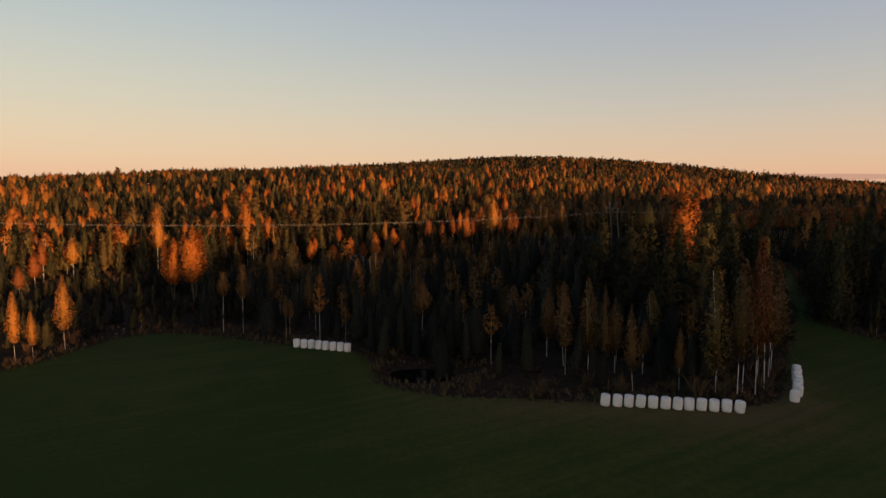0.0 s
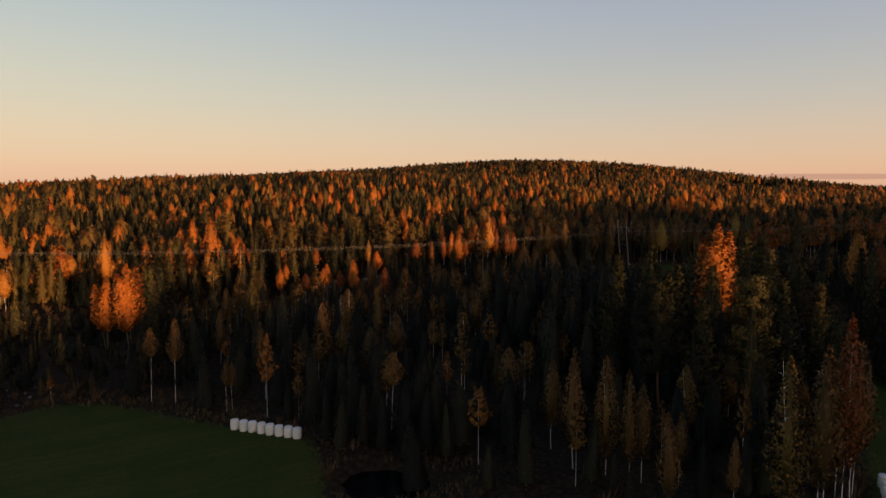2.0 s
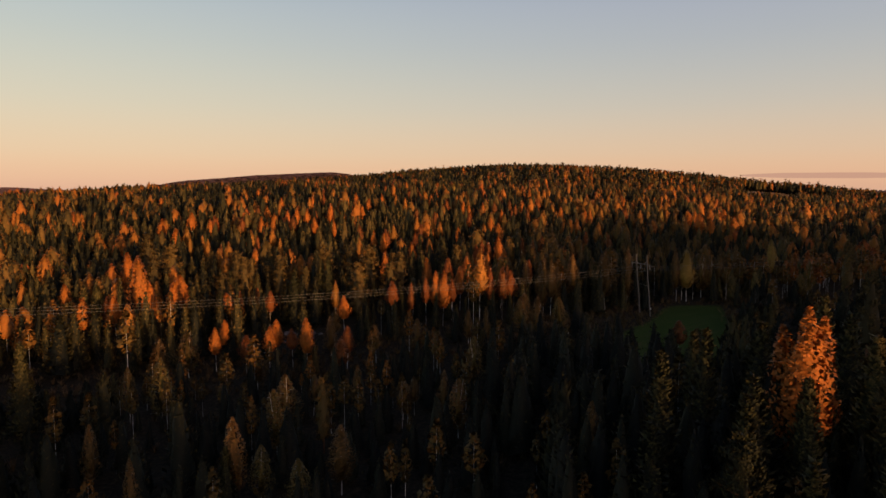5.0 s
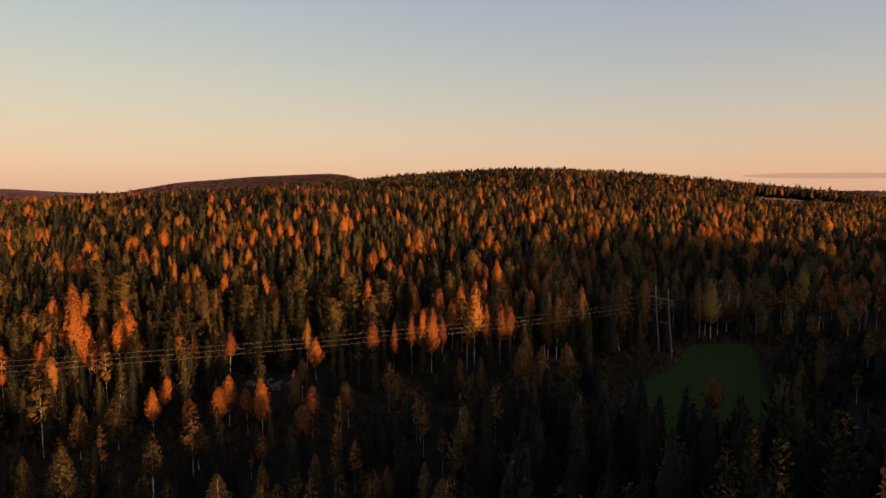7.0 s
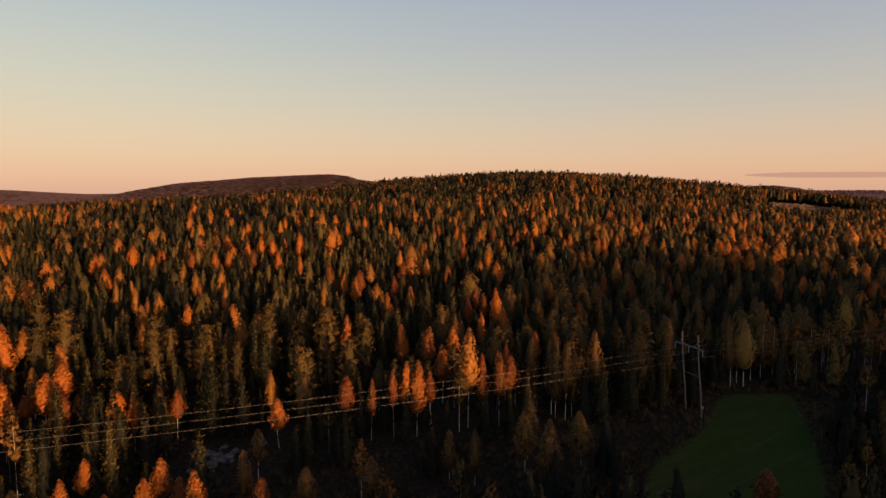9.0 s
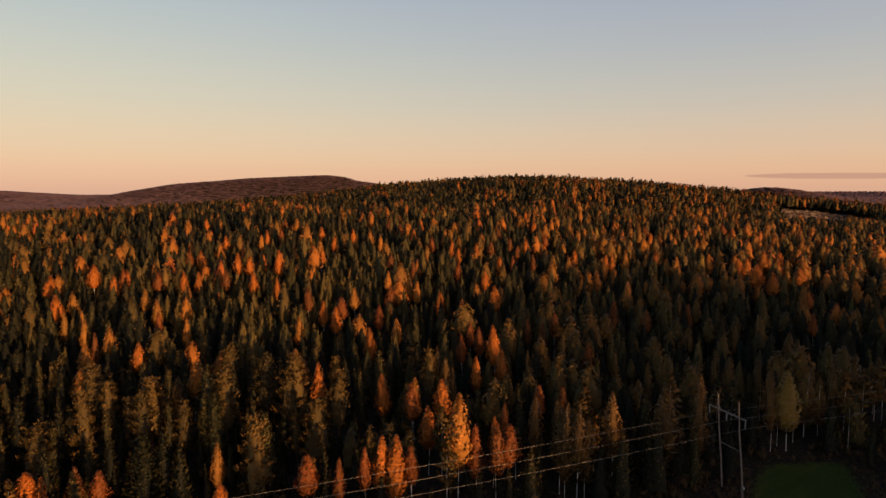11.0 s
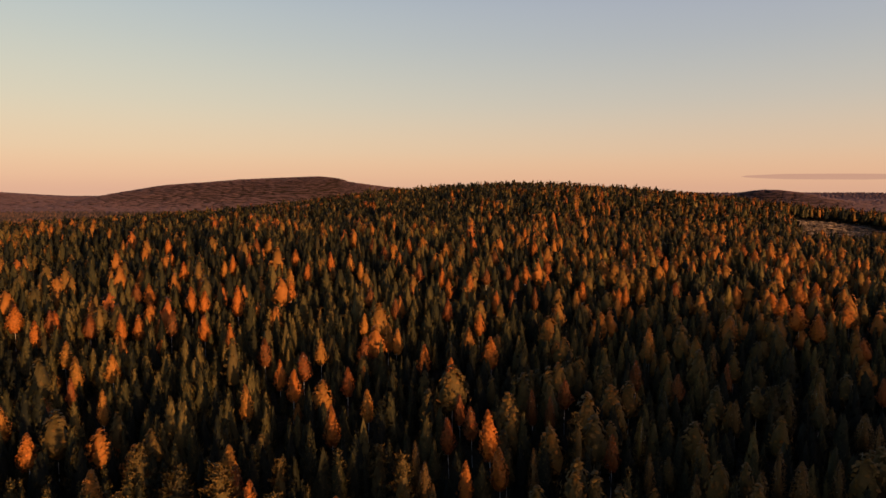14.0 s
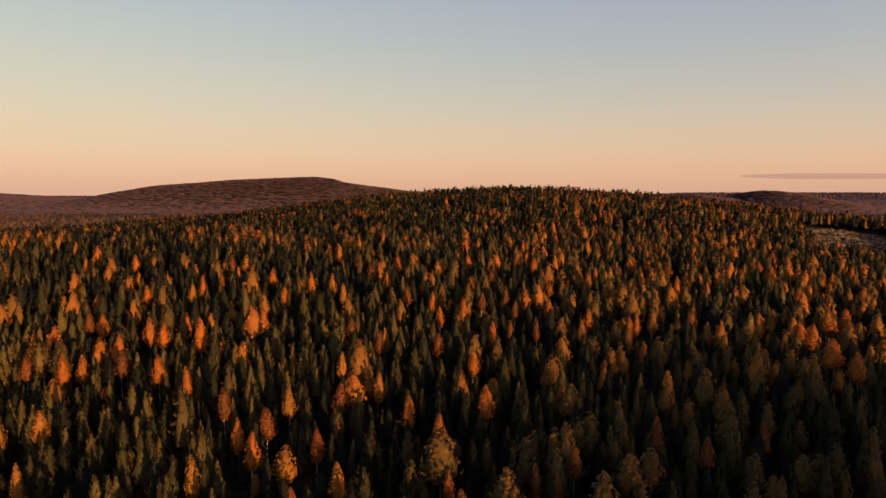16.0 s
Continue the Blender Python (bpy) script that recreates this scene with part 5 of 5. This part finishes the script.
def pylon(x, y, top, name="power_pole"):
    """Two wooden poles, a crossarm with braces, three insulator strings."""
    z0 = float(land(x, y))
    root = tagged(new(name), "weathered wooden H-frame power pole with crossarm", "power pole", "poles of the power line")
    root.matrix_basis = pose(x, y, z0, 0, 0, math.degrees(math.atan2(CROSS[1], CROSS[0])))
    h = top - z0
    arm = h - 2.3
    for px in (0.0, 4.2):
        part("pole", tube([(px - 0.12, -1.35, -0.4), (px - 0.10, -0.95, h * 0.3), (px - 0.05, -0.35, h * 0.65), (px, 0, h)], [0.14, 0.13, 0.115, 0.095], 10), m_pole, root, smooth=True)
    part("crossarm", box(2.1, 0.16, arm, 7.5, 0.14, 0.18), m_pole, root, "squared timber crossarm")
    for px, ex in ((0.0, 0.85), (4.2, 3.35)):
        part("brace", tube([(px, 0.12, arm + 0.75), (ex, 0.16, arm + 0.06)], [0.03, 0.03], 6), m_steel, root, "thin steel brace")
    part("cross_brace", tube([(-0.1, -0.45, h * 0.50), (4.2, -0.40, h * 0.51)], [0.05, 0.05], 6), m_pole, root)
    for ix in (-1.55, 2.1, 5.75):
        pieces = []
        for k in range(7):
            zt = arm - 0.18 - 0.15 * k
            pieces.append(tube([(ix, 0.16, zt), (ix, 0.16, zt - 0.05), (ix, 0.16, zt - 0.13)], [0.04, 0.13, 0.03], 8))
        part("insulator", join(pieces), m_glass, root, "string of insulator discs")
    part("sign_plate", box(-0.10, -1.48, 1.9, 0.34, 0.02, 0.45), m_wrap, root, "small pale warning plate")
    c = [np.array([x, y]) + CROSS * ix for ix in (-1.55, 2.1, 5.75)]
    return [(float(p[0]), float(p[1]), z0 + arm - 1.25) for p in c]


def wire(a, b, sag):
    pts, rad = [], []
    for i in range(41):
        k = i / 40
        p = [a[j] + (b[j] - a[j]) * k for j in range(3)]
        p[2] -= sag * 4 * k * (1 - k)
        pts.append(p)
        rad.append(0.015)
    v, f = tube(pts, rad, 5)
    tagged(new("power_line_wire", mesh_of("power_line_wire", v, f, [m_wire], smooth=True)), "bright aluminium power line wire spanning the clearing", "wire", "wires of the power line")


def on_line(d):
    return 58.6 + float(LINE_DIR[0]) * d, 210.4 + float(LINE_DIR[1]) * d


west, mid_p, east = pylon(*on_line(-208), 22.7), pylon(*on_line(0), 22.6), pylon(*on_line(172), 28.0)
for a, b in zip(west, mid_p):
    wire(a, b, 2.95)
for a, b in zip(mid_p, east):
    wire(a, b, 2.2)


def boulder(seed):
    g = np.random.RandomState(seed)
    bm = bmesh.new()
    bmesh.ops.create_icosphere(bm, subdivisions=2, radius=0.5)
    off = Vector(g.rand(3) * 50)
    for v in bm.verts:
        v.co *= 0.8 + 0.55 * noise.noise(v.co * 1.7 + off)
        v.co.z *= 0.65
    me = bpy.data.meshes.new("boulder")
    bm.to_mesh(me)
    bm.free()
    me.materials.append(m_rock)
    return me


stones = [boulder(s) for s in range(5)]


def lay_stones(cx, cy, sx, sy, count, small, large, group, label):
    for _ in range(count):
        x, y = cx + rng.normal() * sx, cy + rng.normal() * sy
        k = small + (large - small) * rng.rand() ** 2
        ob = tagged(new("boulder", stones[rng.randint(5)]), label, "boulder", group)
        ob.matrix_basis = pose(x, y, float(land(x, y)) + 0.12 * k, rng.normal() * 8, rng.normal() * 8, rng.rand() * 360) @ Matrix.Diagonal((k, k, k, 1))


lay_stones(-23.5, 200.5, 2.4, 2.6, 34, 0.6, 2.6, "boulders of the stone heap", "pale grey granite boulder in a cleared stone heap")
lay_stones(-59, 112.5, 3.5, 1.6, 9, 0.4, 1.0, "field stones at the forest edge", "small pale field stone at the forest edge")
lay_stones(80.5, 178.3, 1.8, 0.9, 6, 0.5, 1.3, "stones by the field track", "pale stone in a small heap at the end of the track")
lay_stones(79, 104, 4.0, 2.5, 6, 0.5, 1.1, "stones by the field track", "pale field stone beside the field")

# pond
th = np.linspace(0, 2 * math.pi, 40, endpoint=False)
k = 1 + 0.12 * np.sin(3 * th + 1) + 0.08 * np.sin(5 * th)
pv = np.stack([POND[0] + 5.2 * k * np.cos(th), POND[1] + 3.8 * k * np.sin(th), np.full(40, float(land(-2.6, 90.6)) - 0.55)], 1)
pv = np.concatenate([pv, [[POND[0], POND[1], pv[0, 2]]]])
tagged(new("water", mesh_of("water", pv, np.array([(i, (i + 1) % 40, 40) for i in range(40)]), [m_water])), "small black pond at the forest edge", "pond", kind="structure")

# shrubs: low leafless and leafy bushes along the edges and under the line
g = np.random.RandomState(91)


def bush_form(seed, n):
    """Thin upright twigs that fan out from a common foot."""
    r_ = np.random.RandomState(seed)
    th, lean = r_.rand(n) * 6.28, 0.75 * r_.rand(n)
    o, p = np.stack([np.cos(th), np.sin(th), 0 * th], 1), np.stack([-np.sin(th), np.cos(th), 0 * th], 1)
    low = o * (0.35 * lean * r_.rand(n))[:, None] + np.stack([0 * th, 0 * th, 0.3 * r_.rand(n)], 1)
    tip = low + o * (0.6 * lean)[:, None] + np.stack([0 * th, 0 * th, 0.45 + 0.4 * r_.rand(n)], 1)
    v = np.stack([low - p * 0.032, low + p * 0.032, tip], 1).reshape(-1, 3)
    t = np.clip(0.4 + 0.2 * r_.normal(size=n), 0, 1)
    return proto((v, np.arange(3 * n).reshape(-1, 3), np.stack([t - 0.2, t - 0.2, t + 0.2], 1).ravel()), None, 3)


a, b_ = np.meshgrid(np.arange(-130, 170, 1.7), np.arange(55, 262, 1.7))
x, y = (a + g.rand(*a.shape) * 1.7).ravel(), (b_ + g.rand(*a.shape) * 1.7).ravel()
d, off = open_land(x, y), line_off(x, y)
near_edge = (d < -0.3) & (d > -7)
ok = (near_edge & (g.rand(len(x)) < 0.6)) | ((off > -17) & (off < 7) & (d < -0.5) & (g.rand(len(x)) < 0.85)) | ((d < -7) & (off < 0) & (g.rand(len(x)) < 0.08))
ok &= (np.abs(x) < 0.78 * y + 15) & (np.hypot((x - POND[0]) / 6.4, (y - POND[1] + 2.5) / 7.5) > 1) & (np.hypot(x + 23.5, y - 200.5) > 4)
x, y = x[ok], y[ok]
hh = (0.7 + 1.5 * g.rand(len(x)) ** 2) * np.where((x > 10) & (x < 48) & (y < 88), 1.4, 1.0)
mass("shrubs", "brown and olive willow scrub along field edge and clearing", x, y, hh, 0.15 + 0.7 * noise2(x, y, 12, 31), [bush_form(s, 34) for s in (1, 2, 3)], m_shrub, m_spruce_bark, g, 0.5, 1.3)


def tuft(seed, n=9):
    r_ = np.random.RandomState(seed)
    vs, fs, ts = [], [], []
    for i in range(n):
        th, ln, w = r_.rand() * 6.28, 0.35 + 0.3 * r_.rand(), 0.035
        o, p = np.array([math.cos(th), math.sin(th), 0]), np.array([-math.sin(th), math.cos(th), 0])
        b0 = o * 0.15 * r_.rand()
        vs += [b0 - p * w, b0 + p * w, b0 + o * ln * 0.6 + [0, 0, 0.6 + 0.5 * r_.rand()]]
        fs.append((3 * i, 3 * i + 1, 3 * i + 2))
        ts += [0.3, 0.3, 0.8]
    return proto((np.array(vs), np.array(fs), np.array(ts)), None, 3)


a, b_ = np.meshgrid(np.arange(-70, 110, 0.75), np.arange(60, 220, 0.75))
x, y = (a + g.rand(*a.shape) * 0.75).ravel(), (b_ + g.rand(*a.shape) * 0.75).ravel()
d = open_land(x, y)
ok = (d > -4.5) & (d < 1.2) & (g.rand(len(x)) < np.clip(0.55 - np.abs(d + 1.2) * 0.13, 0, 1)) & (np.hypot((x - POND[0]) / 6.0, (y - POND[1]) / 4.6) > 1)
rim = np.hypot((x - POND[0]) / 6.0, (y - POND[1]) / 4.6)
ok |= (rim > 1) & (rim < 1.9) & (y < 91) & (d < 1.0) & (g.rand(len(x)) < 0.6)
x, y = x[ok], y[ok]
mass("dry_grass", "dry yellowed tall grass along the field edge", x, y, 0.5 + 0.6 * g.rand(len(x)), 0.2 + 0.6 * noise2(x, y, 8, 33), [tuft(s) for s in (1, 2, 3)], m_straw, m_spruce_bark, g, 0.5)

# thin cloud bar low over the far horizon
bm = bmesh.new()
bmesh.ops.create_uvsphere(bm, u_segments=32, v_segments=10, radius=1)
for v in bm.verts:
    k = 1 + 0.25 * noise.noise(Vector((v.co.x * 3, v.co.y, 0.3)))
    v.co = Vector((v.co.x * 760, v.co.y * 60, v.co.z * 20 * k))
me = bpy.data.meshes.new("cloud")
bm.to_mesh(me)
bm.free()
me.materials.append(m_cloud)
cloud = tagged(new("cloud", me), "thin grey-pink cloud bar over the horizon", "cloud", kind="structure")
cloud.matrix_basis = pose(2850, 4480, 160, 0, 0, 0)

# logging slash on the clear-cut
g = np.random.RandomState(95)
a, b_ = np.meshgrid(np.arange(200, 430, 3.0), np.arange(475, 700, 3.0))
x, y = (a + g.rand(*a.shape) * 3).ravel(), (b_ + g.rand(*a.shape) * 3).ravel()
ok = (signed(CLEARCUT, x, y) > 2) & (g.rand(len(x)) < 0.75)
x, y = x[ok], y[ok]


def slash_form(seed):
    r_ = np.random.RandomState(seed)
    pieces = []
    for _ in range(5):
        th, ln, o = r_.rand() * 6.28, 1.0 + 1.5 * r_.rand(), r_.normal(size=2) * 0.8
        d_ = np.array([math.cos(th) * ln, math.sin(th) * ln, 0.25 * r_.normal()])
        p_ = np.array([o[0], o[1], 0.35 + 0.3 * r_.rand()])
        pieces.append(tube([p_ - d_, p_ + d_], [0.16, 0.10], 3))
    v, f = join(pieces)
    return proto((v, f, np.clip(0.5 + 0.3 * r_.normal(size=len(v)), 0, 1)), None, 1, 0.3, 1.0, 0.3, 0.4)


mass("logging_slash", "pale branches and logs strewn over a clear-cut", x, y, 0.8 + 0.5 * g.rand(len(x)), 0.3 + 0.6 * g.rand(len(x)), [slash_form(s) for s in (1, 2, 3)], m_slash, m_slash, g, 0.5)
